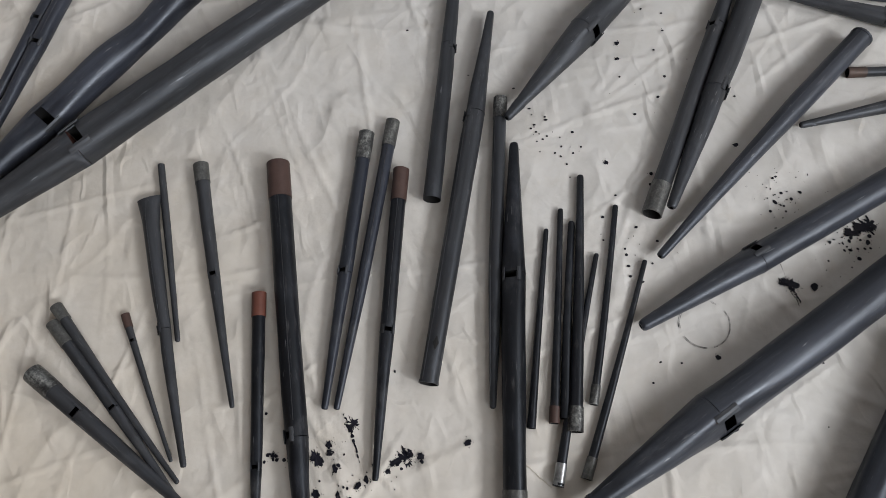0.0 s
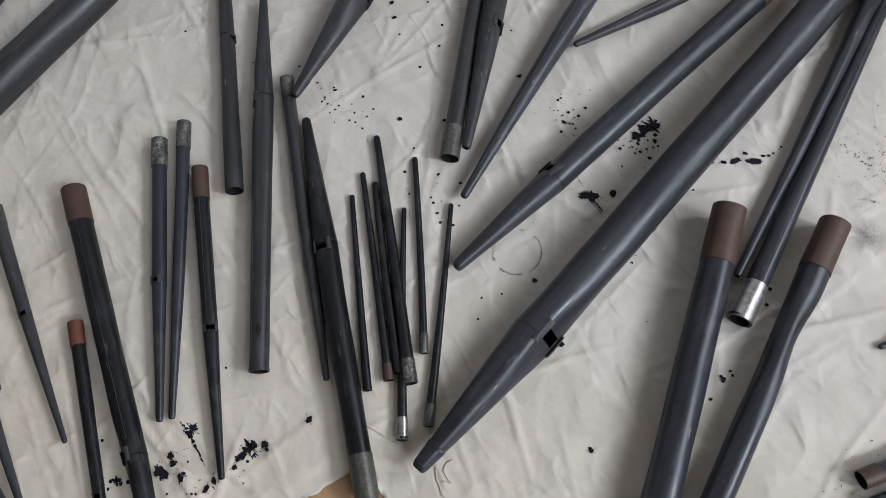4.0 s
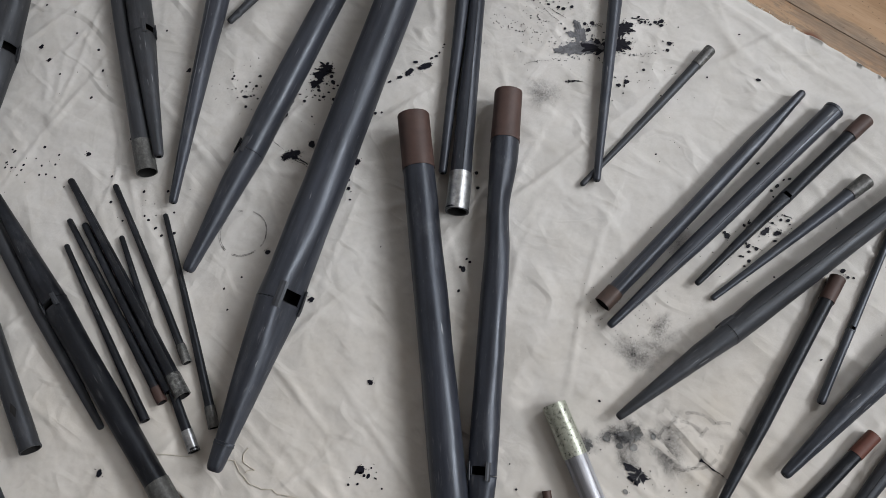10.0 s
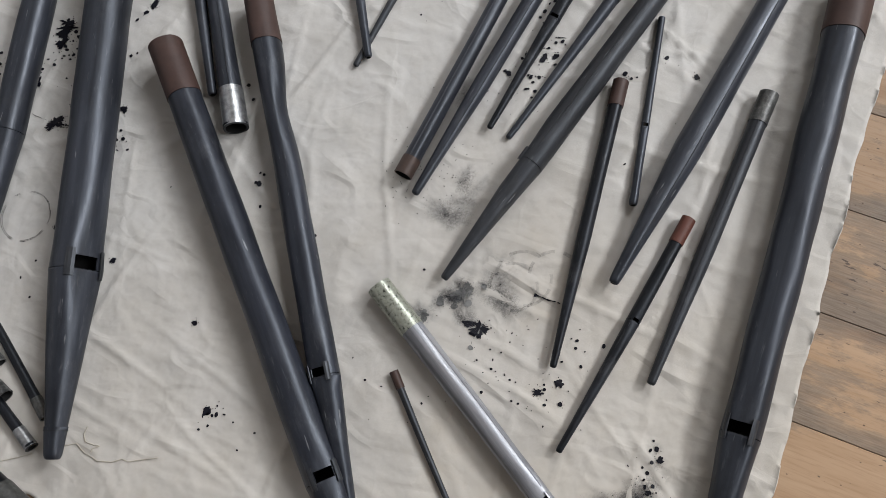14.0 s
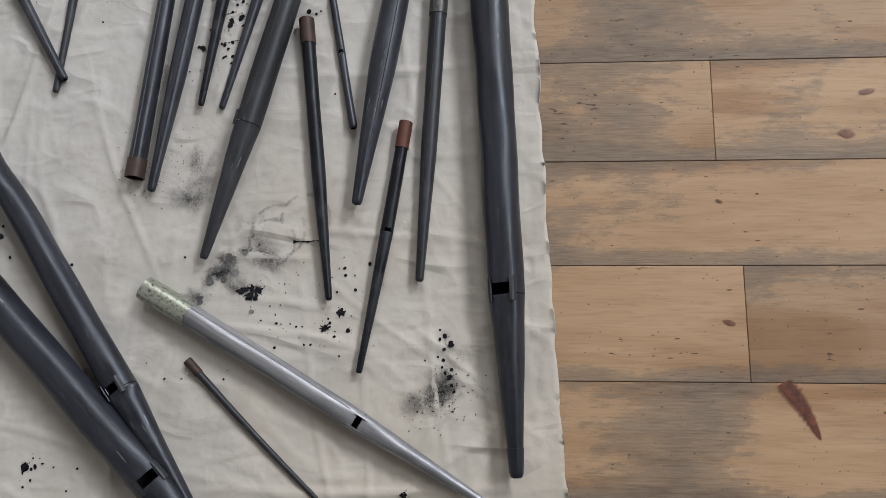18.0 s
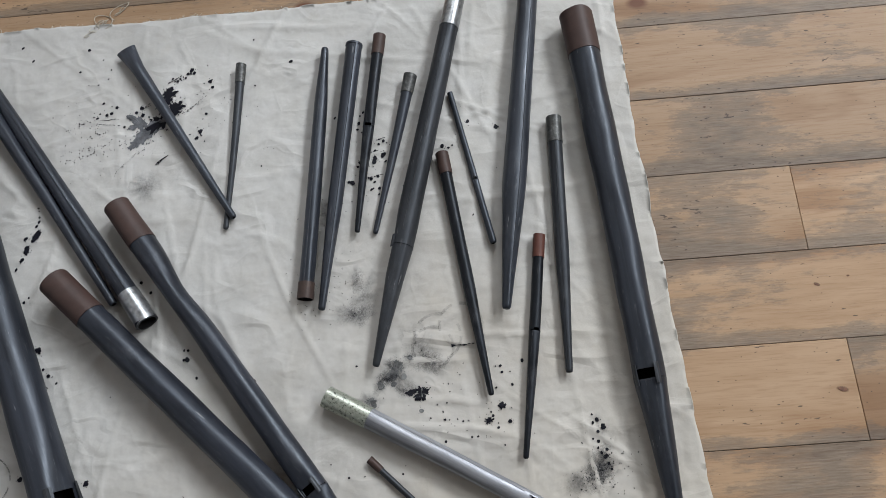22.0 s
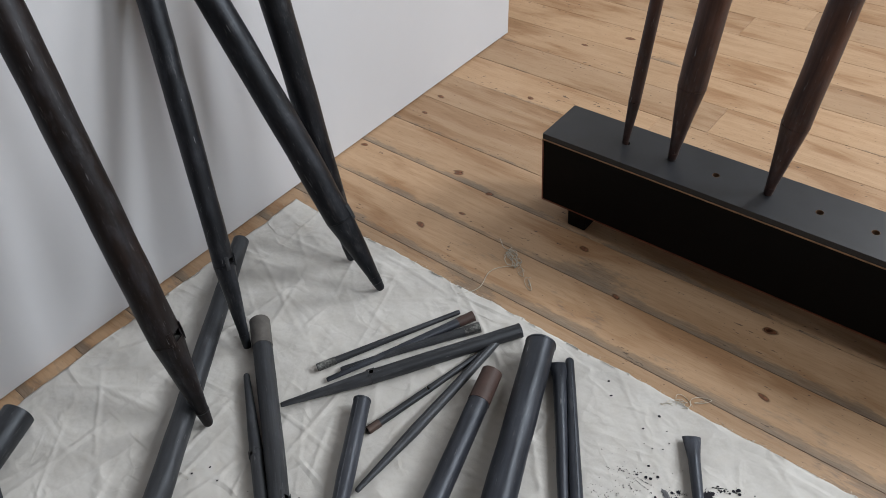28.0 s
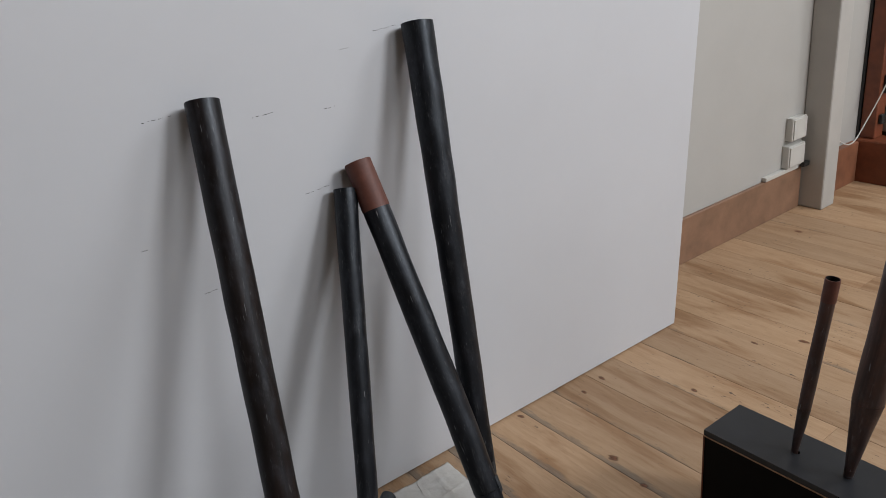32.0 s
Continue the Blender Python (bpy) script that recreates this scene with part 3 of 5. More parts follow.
def build_pipe(m, profile, cap, cap_length, mouth, turn, tone, bow, where, dents=0.05, pinches=(), slot=None):
    global made_pipes
    made_pipes += 1
    seed = made_pipes
    length, widest = profile[-1][0], max(p[1] for p in profile)
    kind = "big" if widest > 0.026 else "slim" if widest < 0.012 else "medium"
    thing = empty("organ_pipe", m)
    word = f"{kind} {TONE_WORDS[tone]} organ pipe, {CAP_WORDS[cap]}, {where}"
    tagged(thing, word, "organ pipe", "organ pipes")
    flare = 0.06 if cap == "splay" else 0
    at = pipe_shape(profile, seed, bow, dents, mouth, turn, flare, pinches)
    metal = LEAD[tone]
    wall = max(0.0009, widest * 0.05)
    sleeve = cap_length if cap in CAP and cap_length > 0.004 else 0
    end = length - sleeve * 0.6
    tip = min(0.015 + 0.8 * widest, 0.055)
    start = profile[0][0]
    if mouth is not None:
        foot = tube_part("foot", tube(at, start + tip, mouth, wall), metal, thing)
        cut = max(0.55 * widest, 0.006)
        body = tube_part("body", tube(at, mouth + 0.0012, end, wall, (mouth + 0.0012, mouth + cut, radians(turn), 0.58)), metal, thing)
        face = radians(turn)
        # languid that closes the foot under the mouth
        bm = bmesh.new()
        ring = [bm.verts.new(at(mouth - 0.001, 2 * math.pi * k / SEG, wall * 1.1)) for k in range(SEG)]
        bm.faces.new(ring)
        ring2 = [bm.verts.new((mouth + 0.0004, v.co.y, v.co.z)) for v in ring]
        bm.faces.new(ring2[::-1])
        part("languid", bm, CAP["tin"] if tone == "brown" else CAP["red"] if cap == "torn" else INSIDE_SHADE, body)
        if widest > 0.0125 and "chest" not in where:
            # thin ears soldered on beside the mouth, their inner edges lifted
            for side in (-1, 1):
                part("ear", skin_patch(at, mouth - 0.32 * widest, mouth + 0.8 * widest, face + side * 0.56, face + side * 0.92, 0.0012, 0.07 * widest + 0.001), LEAD["grey"] if tone in ("blue", "slate", "black") else metal, body)
        # solder seam between foot and body
        tube_part("seam", tube(at, mouth - 0.0028, mouth - 0.0002, wall, step=0.002, grow=0.00035), metal, foot)
    else:
        foot = body = tube_part("body", tube(at, start + tip, end, wall), metal, thing)
    tube_part("toe", tube(at, start, start + tip + 0.002, min(wall, profile[0][1] * 0.2), step=0.008, blunt=profile[0][1] * 0.9, grow=0.0011 if widest > 0.03 else 0.0002), metal, foot)
    if widest > 0.034:
        for ring in ((0.3, 0.97), (0.55,), (0.9,))[seed % 3]:
            tube_part("toe_ring", tube(at, start + tip * ring, start + tip * ring + 0.0022, wall * 0.6, step=0.002, grow=0.0019), LEAD["grey"], foot)
    if 0.013 < widest < 0.024 and seed % 3 != 1:
        # soldered joint along the body
        side = random.Random(seed).uniform(-0.8, 0.8)
        first, last = (mouth + 1.3 * widest if mouth is not None else start + tip * 1.5), end - 0.004
        bm = bmesh.new()
        rows = int((last - first) / 0.02) + 2
        strip = []
        for i in range(rows + 1):
            s = first + (last - first) * i / rows
            w = 0.0009 / widest
            strip.append([bm.verts.new(at(s, side - w, 0.0002)), bm.verts.new(at(s, side, -0.0007)), bm.verts.new(at(s, side + w, 0.0002))])
        for p, q in zip(strip, strip[1:]):
            for k in range(2):
                bm.faces.new((p[k], q[k], q[k + 1], p[k + 1]))
        part("solder_joint", bm, LEAD["grey"] if tone in ("blue", "slate", "black") else metal, body)
    if slot:
        # diamond-shaped tuning slot near the open end: its dark opening is painted on, not cut
        bm = bmesh.new()
        cs, ca = slot[0], radians(slot[1])
        rim = [bm.verts.new(at(cs + ds, ca + da, -0.0018)) for ds, da in ((-0.014, 0), (0, -0.28), (0.014, 0), (0, 0.28))]
        bm.faces.new(rim)
        part("slot_shade", bm, INSIDE_SHADE, body, "dark diamond on the skin, painted as the shade in a tuning slot")
    if sleeve:
        tube_part("sleeve", tube(at, length - sleeve, length, wall + 0.0012, grow=0.0012), CAP[cap], thing)
    if sleeve and cap == "silver":
        tube_part("collar_rim", tube(at, length - 0.005, length + 0.001, wall + 0.003, step=0.002, grow=0.0012), LEAD["black"], thing, "dark rolled rim")
    if cap == "same":
        tube_part("rim", tube(at, length - 0.004, length + 0.001, wall + 0.001, step=0.002, grow=0.001), metal, body)
    return thing


def organ_pipe(x, y, heading, profile, cap=None, cap_length=0.0, mouth=None, turn=0, tone="blue", bow=0.002, lift=0.008, tilt=0.0, dents=0.05, pinches=(), slot=None):
    """A pipe lying on the cloth, from its toe at (x, y) towards its open end."""
    widest = max(p[1] for p in profile)
    m = pose(x, y, widest + lift, 0, -tilt, heading)
    return build_pipe(m, profile, cap, cap_length, mouth, turn, tone, bow, "on canvas", dents, pinches, slot)


def standing_pipe(foot, top, profile, cap=None, cap_length=0.0, mouth=None, turn=0, tone="brown", where="leaning on board"):
    """A pipe between two points of its centre line."""
    a, b = Vector(foot), Vector(top)
    m = Matrix.Translation(a) @ (b - a).to_track_quat("X", "Z").to_matrix().to_4x4()
    return build_pipe(m, profile, cap, cap_length, mouth, turn, tone, 0.002, where)


# ---------------------------------------------------------------- room
X0, X1, Y0, Y1, ROOM_H = -2.6, 6.5, -4.6, 2.47, 6.2


def wall(name, x0, y0, z0, x1, y1, z1, label, mat):
    return tagged(part(name, box(x0, y0, z0, x1, y1, z1), mat), label, "wall", kind="structure")


wall("wall_north", X0 - 0.2, Y1, 0, X1 + 0.2, Y1 + 0.2, ROOM_H, "plain off-white plastered wall behind the white board", WHITE_WALL)
# unseen wall, added dark so the pipes' left sides get less fill
wall("wall_west", X0 - 0.2, Y0, 0, X0, Y1, ROOM_H, "unseen wall closing the room, kept dark to cut the fill light", DARK_UNSEEN_WALL)


def wall_with_window(name, along, x, y0, y1, spans, low, high, label):
    """A wall as one mesh with openings over the spans given, low to high."""
    bm = bmesh.new()
    edges = [y0] + [v for span in spans for v in span] + [y1]
    blocks = [(y0, y1, 0, low), (y0, y1, high, ROOM_H)] + [(p, q, low, high) for p, q in zip(edges[::2], edges[1::2])]
    for p, q, r, s in blocks:
        if along == "y":
            piece = box(x, p, r, x + 0.2, q, s)
        else:
            piece = box(p, x - 0.2, r, q, x, s)
        temp = bpy.data.meshes.new("temp")
        piece.to_mesh(temp)
        piece.free()
        bm.from_mesh(temp)
        bpy.data.meshes.remove(temp)
    return tagged(part(name, bm, UNSEEN_GREY), label, "wall", kind="structure")


# walls out of view, added to close the room; their grey sets the fill
wall_with_window("wall_east", "y", X1, Y0, Y1, [(-1.95, -0.05)], 4.15, 5.85, "unseen grey wall with a wide window opening, added to set the fill light")
wall_with_window("wall_south", "x", Y0, X0, X1, [(0.65, 2.55), (4.05, 5.95)], 4.15, 5.85, "unseen grey wall with two window openings, added to set the fill light")
# ceiling out of view, added to close the room and limit bounce
tagged(part("ceiling", box(X0 - 0.2, Y0 - 0.2, ROOM_H, X1 + 0.2, Y1 + 0.2, ROOM_H + 0.2), UNSEEN_CEILING), "unseen plain ceiling, kept dark brown to cut the fill light", "ceiling", kind="structure")
floor = tagged(part("floor", box(X0 - 0.2, Y0 - 0.2, -0.2, X1 + 0.2, Y1 + 0.2, -0.003), GAP), "old pine floorboards, worn and stained grey along the joints", "floor", kind="structure")


# ---------------------------------------------------------------- cloth
def fold(x, y, px, py, degrees, width, height, reach):
    """A straight crease through (px, py), fading out past its reach."""
    c, s = math.cos(radians(degrees)), math.sin(radians(degrees))
    u, v = (x - px) * c + (y - py) * s, -(x - px) * s + (y - py) * c
    v += 0.02 * noise.noise(Vector((u * 3, px * 7, py * 7)))
    return height * math.exp(-(v / width) ** 2) * max(0.0, 1 - abs(u) / reach)


_folds = random.Random(5)
FOLDS = [(_folds.uniform(-0.95, 1.35), _folds.uniform(-0.5, 2.0), _folds.choice((0, 90, 0, 90, 35, 120, 60, 150)) + _folds.uniform(-14, 14), _folds.uniform(0.0028, 0.0065), _folds.uniform(0.0015, 0.005), _folds.uniform(0.10, 0.42)) for _ in range(340)]


def cloth_height(x, y):
    p = Vector((x, y, 0))
    ridge = 1 - abs(noise.noise(p * 3.1 + Vector((3, 1, 7))))
    ridge2 = 1 - abs(noise.noise(p * 8.5 + Vector((9, 4, 2))))
    ridge3 = 1 - abs(noise.noise(p * 5.0 + Vector((2, 8, 5))))
    h = 0.0025 + 0.0024 * ridge ** 26 + 0.002 * ridge3 ** 34 + 0.001 * ridge2 ** 24 + 0.0036 * noise.noise(p * 4.0) + 0.0034 * noise.noise(p * 8.0 + Vector((5, 5, 1))) + 0.0005 * noise.noise(p * 16.0)
    for px, py, a, w, hh, reach in FOLDS:
        if abs(x - px) < reach and abs(y - py) < reach:
            h += fold(x, y, px, py, a, w, hh, reach)
    # ripples along the free edges
    d = y + 0.51
    if d < 0.16:
        h += 0.0028 * (1 - max(d, 0) / 0.16) * (0.6 + noise.noise(Vector((x * 17, y * 3, 4))))
    d = 1.37 - x
    if d < 0.12:
        h += 0.002 * (1 - max(d, 0) / 0.12) * (0.6 + noise.noise(Vector((x * 3, y * 14, 9))))
    return max(h, 0.001)


def cloth_inside(x, y):
    """How far inside the cloth's outline a place lies, negative outside."""
    wob = 0.008 * noise.noise(Vector((x * 6, y * 6, 3))) + 0.004 * noise.noise(Vector((x * 25, y * 25, 5)))
    far = 1.366 - 0.02 * max(0, -y) - x
    side = y + 0.505 + 0.06 * max(0.0, 1.0 - x) * 0.8
    north = 2.035 - y
    near1 = y - 0.541 - 0.008 * noise.noise(Vector((x * 40, 2, 7)))
    near2 = x + 0.0075 + 0.004 * noise.noise(Vector((y * 40, 5, 7)))
    near = max(near1, near2)
    return min(far, side, north, near) + wob


def build_cloth():
    step = 0.0055
    nx, ny = int(2.65 / step), int(2.75 / step)
    grid, verts, faces = {}, [], []
    for i in range(nx):
        for j in range(ny):
            x, y = -1.25 + i * step, -0.62 + j * step
            d = cloth_inside(x, y)
            if d > -step * 0.7:
                z = cloth_height(x, y)
                if d < 0.03:
                    z = z * 0.6 + 0.006 * max(0.0, noise.noise(Vector((x * 12, y * 12, 8)))) + 0.001
                if d < step * 0.8:
                    gx = (cloth_inside(x + 0.001, y) - d) / 0.001
                    gy = (cloth_inside(x, y + 0.001) - d) / 0.001
                    q = d / max(gx * gx + gy * gy, 0.3)
                    x, y = x - gx * q, y - gy * q
                grid[i, j] = len(verts)
                verts.append((x, y, z))
    for i, j in grid:
        q = [(i, j), (i + 1, j), (i + 1, j + 1), (i, j + 1)]
        if all(c in grid for c in q):
            faces.append([grid[c] for c in q])
    mesh = bpy.data.meshes.new("dust_sheet")
    mesh.from_pydata(verts, [], faces)
    ob = link_mesh("dust_sheet", mesh, CANVAS, None, "", True)
    thick = ob.modifiers.new("thickness", "SOLIDIFY")
    thick.thickness, thick.offset = 0.0012, -1
    tagged(ob, "creased off-white canvas dust sheet with ink spatters on the floor", "dust sheet")
    return ob


sheet = build_cloth()


def fringe():
    """Loose threads along the raw edges of the cloth."""
    rnd = random.Random(11)
    verts, faces = [], []
    for k in range(420):
        if k % 3 == 0:
            x, y, out = rnd.uniform(0.2, 1.36), 2.034, (rnd.uniform(-0.6, 0.6), 1)
        else:
            x, y, out = 1.366, rnd.uniform(-0.5, 2.03), (1, rnd.uniform(-1.4, 1.4))
        for _ in range(12):
            d = cloth_inside(x, y)
            x, y = (x, y + d * 0.6) if k % 3 == 0 else (x + d * 0.6, y)
        n, length = 5, rnd.uniform(0.003, 0.011) * (2.4 if rnd.random() < 0.06 else 1)
        bend = rnd.uniform(-1.2, 1.2)
        px, py, a = x, y, math.atan2(out[1], out[0])
        base = len(verts)
        for i in range(n):
            w = 0.0005
            c, s = math.cos(a), math.sin(a)
            z = 0.0015 + 0.002 * (1 - i / n)
            verts += [(px - s * w, py + c * w, z), (px + s * w, py - c * w, z), (px, py, z + 0.0007)]
            px, py, a = px + c * length / n, py + s * length / n, a + bend / n
        for i in range(n - 1):
            b = base + i * 3
            faces += [(b, b + 3, b + 5, b + 2), (b + 1, b + 2, b + 5, b + 4), (b, b + 1, b + 4, b + 3)]
    mesh = bpy.data.meshes.new("fringe")
    mesh.from_pydata(verts, [], faces)
    tagged(link_mesh("fringe", mesh, STRING, sheet), "frayed loose threads", kind="stuff")


fringe()


# ---------------------------------------------------------------- ink on the cloth
def blob_verts(verts, faces, x, y, r, rnd, uneven=0.35, stretch=1.0, way=0.0):
    n = 12 if r < 0.004 else 22 if r < 0.007 else 56
    c, s = math.cos(way), math.sin(way)
    base = len(verts)
    seed = rnd.random() * 90
    ragged = uneven * (0.22 if r < 0.004 else 0.6 if r < 0.007 else 1.0)
    pts = [(0.0, 0.0)]
    for k in range(n):
        a = 2 * math.pi * k / n
        u, v = math.cos(a), math.sin(a)
        q = 1 + ragged * 1.7 * noise.noise(Vector((u * 1.4, v * 1.4, seed)))
        if n > 12:
            q += ragged * 1.3 * noise.noise(Vector((u * 3.6, v * 3.6, seed + 7)))
        if n > 22:
            q += ragged * 1.1 * noise.noise(Vector((u * 9.0, v * 9.0, seed + 3)))
        q = r * max(q, 0.25)
        pts.append((q * u * stretch, q * v / math.sqrt(stretch)))
    for u, v in pts:
        px, py = x + u * c - v * s, y + u * s + v * c
        verts.append((px, py, cloth_height(px, py) + 0.0011))
    for k in range(n):
        faces.append((base, base + 1 + k, base + 1 + (k + 1) % n))


def ink_stain(spots, sprays, rings, mat, seed):
    """spots: x, y, radius, stretch, way; sprays: x, y, reach along and across, way, count, largest drop; rings: x, y, radius."""
    rnd = random.Random(seed)
    verts, faces = [], []
    for x, y, r, stretch, way in spots:
        if mat is not WASH:
            blob_verts(verts, faces, x, y, r, rnd, 0.5 if mat is INK else 0.3, stretch, radians(way))
            for _ in range(int(r * 900) if r > 0.0035 else 0):
                a, d = rnd.random() * 6.283, r * rnd.uniform(0.9, 1.9)
                blob_verts(verts, faces, x + d * math.cos(a), y + d * math.sin(a), max(r * rnd.uniform(0.04, 0.14), 0.0006), rnd, 0.3, rnd.choice((1, 1.3, 1.8)), a)
        else:
            blob_verts(verts, faces, x, y, r * 1.5, rnd, 0.2, stretch, radians(way))
    for x, y, ra, rb, way, count, biggest in sprays:
        c, s = math.cos(radians(way)), math.sin(radians(way))
        for _ in range(count):
            u, v = rnd.gauss(0, ra), rnd.gauss(0, rb)
            r = 0.0007 + max(biggest - 0.0007, 0.0) * rnd.random() ** 4
            blob_verts(verts, faces, x + u * c - v * s, y + u * s + v * c, r, rnd, 0.25, rnd.choice((1, 1, 1.2, 1.6)), rnd.random() * 3.1)
    for x, y, rr in rings:
        n = 90
        for k in range(n):
            if noise.noise(Vector((k * 0.15, x * 9, y * 9))) < (-0.3 if mat is INK else -0.08):
                continue
            a, b = 2 * math.pi * k / n, 2 * math.pi * (k + 1) / n
            w = (0.00022 if mat is INK else 0.0025) + (0.0005 if mat is INK else 0.0016) * max(0, noise.noise(Vector((k * 0.3, y * 5, 2))))
            base = len(verts)
            for ang, q in ((a, rr - w), (b, rr - w), (b, rr + w), (a, rr + w)):
                px, py = x + q * math.cos(ang), y + q * math.sin(ang)
                verts.append((px, py, cloth_height(px, py) + 0.0011))
            faces.append((base, base + 1, base + 2, base + 3))
    mesh = bpy.data.meshes.new("ink_stain")
    mesh.from_pydata(verts, [], faces)
    if mat is WASH:
        fade = mesh.attributes.new("fade", "FLOAT_COLOR", "POINT")
        middles = {f[0] for f in faces} | {v for f in faces if len(f) == 4 for v in f}
        fade.data.foreach_set("color", [c for k in range(len(verts)) for c in ((0.42, 0.42, 0.42, 1) if rings else (1, 1, 1, 1) if k in middles else (0, 0, 0, 1))])
    ob = link_mesh("ink_stain", mesh, mat, sheet)
    tagged(ob, "dried blue-black ink spots" if mat is not WASH else "faint grey ink smudge", kind="stuff")
    return ob


def drops(places, seed, ways=(0,)):
    """Ink drops given as x, y, radius."""
    rnd = random.Random(seed)
    spots = [(x, y, r, rnd.choice((1.0, 1.0, 1.15, 1.35)) if r < 0.007 else rnd.choice((1.2, 1.5)), rnd.choice(ways) + rnd.uniform(-25, 25)) for x, y, r in places]
    return ink_stain(spots, [], [], INK, seed)


def streaks(lines, seed):
    """Dragged ink: from, to, width at the start."""
    rnd = random.Random(seed)
    verts, faces = [], []
    for x0, y0, x1, y1, w in lines:
        n = 26
        base, seed_ = len(verts), rnd.random() * 40
        nx, ny = -(y1 - y0), x1 - x0
        m = math.hypot(nx, ny)
        for k in range(n + 1):
            u = k / n
            half = max(w * (1 - 0.7 * u) * (0.75 + 0.9 * noise.noise(Vector((u * 9, seed_, 1)))), 0.0002)
            off = 0.0015 * noise.noise(Vector((u * 4, seed_, 5)))
            for side in (-1, 1):
                px, py = x0 + (x1 - x0) * u + nx / m * (side * half + off), y0 + (y1 - y0) * u + ny / m * (side * half + off)
                verts.append((px, py, cloth_height(px, py) + 0.0011))
        faces += [(base + 2 * k, base + 2 * k + 1, base + 2 * k + 3, base + 2 * k + 2) for k in range(n) if noise.noise(Vector((k * 0.45, seed_, 2))) > -0.22]
    mesh = bpy.data.meshes.new("ink_stain")
    mesh.from_pydata(verts, [], faces)
    tagged(link_mesh("ink_stain", mesh, INK, sheet), "dried dragged ink streaks", kind="stuff")


drops([(0.754, 0.882, 0.0093), (0.741, 0.88, 0.0093), (0.729, 0.876, 0.0073), (0.713, 0.87, 0.0093), (0.756, 0.874, 0.0062), (0.743, 0.859, 0.0038), (0.735, 0.849, 0.0046), (0.725, 0.856, 0.0023), (0.726, 0.838, 0.0023), (0.714, 0.841, 0.0023), (0.709, 0.822, 0.0038), (0.7, 0.842, 0.003), (0.705, 0.859, 0.0031), (0.736, 0.836, 0.0023), (0.69, 0.844, 0.0023), (0.686, 0.859, 0.0015), (0.669, 0.865, 0.003), (0.655, 0.975, 0.0031), (0.635, 0.966, 0.0031), (0.622, 0.983, 0.0031), (0.604, 0.968, 0.0039), (0.589, 0.952, 0.0031), (0.612, 0.96, 0.0023), (0.617, 0.956, 0.0023), (0.616, 0.944, 0.0023), (0.617, 1.016, 0.0023), (0.633, 0.983, 0.0016), (0.627, 0.967, 0.0015), (0.61, 0.983, 0.0015), (0.606, 0.933, 0.0015), (0.593, 0.979, 0.0015)], 1, (-60,))
drops([(0.644, 0.885, 0.0046), (0.633, 0.879, 0.0053), (0.624, 0.874, 0.0045), (0.654, 0.883, 0.003), (0.57, 0.805, 0.0097), (0.558, 0.81, 0.0074), (0.578, 0.801, 0.0067), (0.61, 0.789, 0.0067), (0.635, 0.694, 0.0066), (0.598, 0.681, 0.0029), (0.585, 0.671, 0.0036), (0.57, 0.654, 0.0022), (0.804, 0.757, 0.003), (0.823, 0.748, 0.0045), (0.84, 0.74, 0.0061), (0.849, 0.74, 0.0045), (0.869, 0.745, 0.0038), (0.865, 0.728, 0.0053), (0.875, 0.723, 0.0076), (0.881, 0.721, 0.0045), (0.894, 0.725, 0.003), (0.903, 0.72, 0.003), (0.913, 0.72, 0.0023), (0.934, 0.725, 0.0023), (0.926, 0.722, 0.0015), (0.735, 0.735, 0.003), (0.744, 0.726, 0.0022), (0.757, 0.5, 0.0036), (0.734, 0.478, 0.0035), (0.614, 0.4, 0.0027), (0.597, 0.401, 0.0041)], 2, (-49,))
drops([(0.933, 0.074, 0.0047), (0.935, 0.081, 0.0027), (0.976, 0.057, 0.0027), (0.967, 0.061, 0.0027), (0.977, 0.027, 0.006), (0.986, 0.026, 0.004), (0.989, 0.009, 0.0046), (1.001, 0.025, 0.0027), (1.015, 0.017, 0.0027), (1.021, 0.007, 0.0033), (0.975, 0.004, 0.0026), (1.067, 0.057, 0.0034), (1.053, 0.06, 0.0027), (1.045, 0.051, 0.002), (1.084, 0.107, 0.0027), (1.092, 0.047, 0.0027), (1.084, 0.054, 0.002), (0.951, 0.045, 0.0027), (0.938, 0.035, 0.0033), (0.943, 0.021, 0.0033), (0.931, 0.028, 0.0026), (0.915, 0.035, 0.0026), (0.917, 0.031, 0.002), (0.916, 0.019, 0.0033), (0.903, 0.02, 0.002), (0.918, -0.03, 0.0019), (0.997, -0.113, 0.0039), (0.993, -0.126, 0.0026), (0.998, -0.134, 0.0019), (1.049, -0.169, 0.0038), (1.031, -0.226, 0.005), (0.89, 0.095, 0.0013)], 3, (-30,))
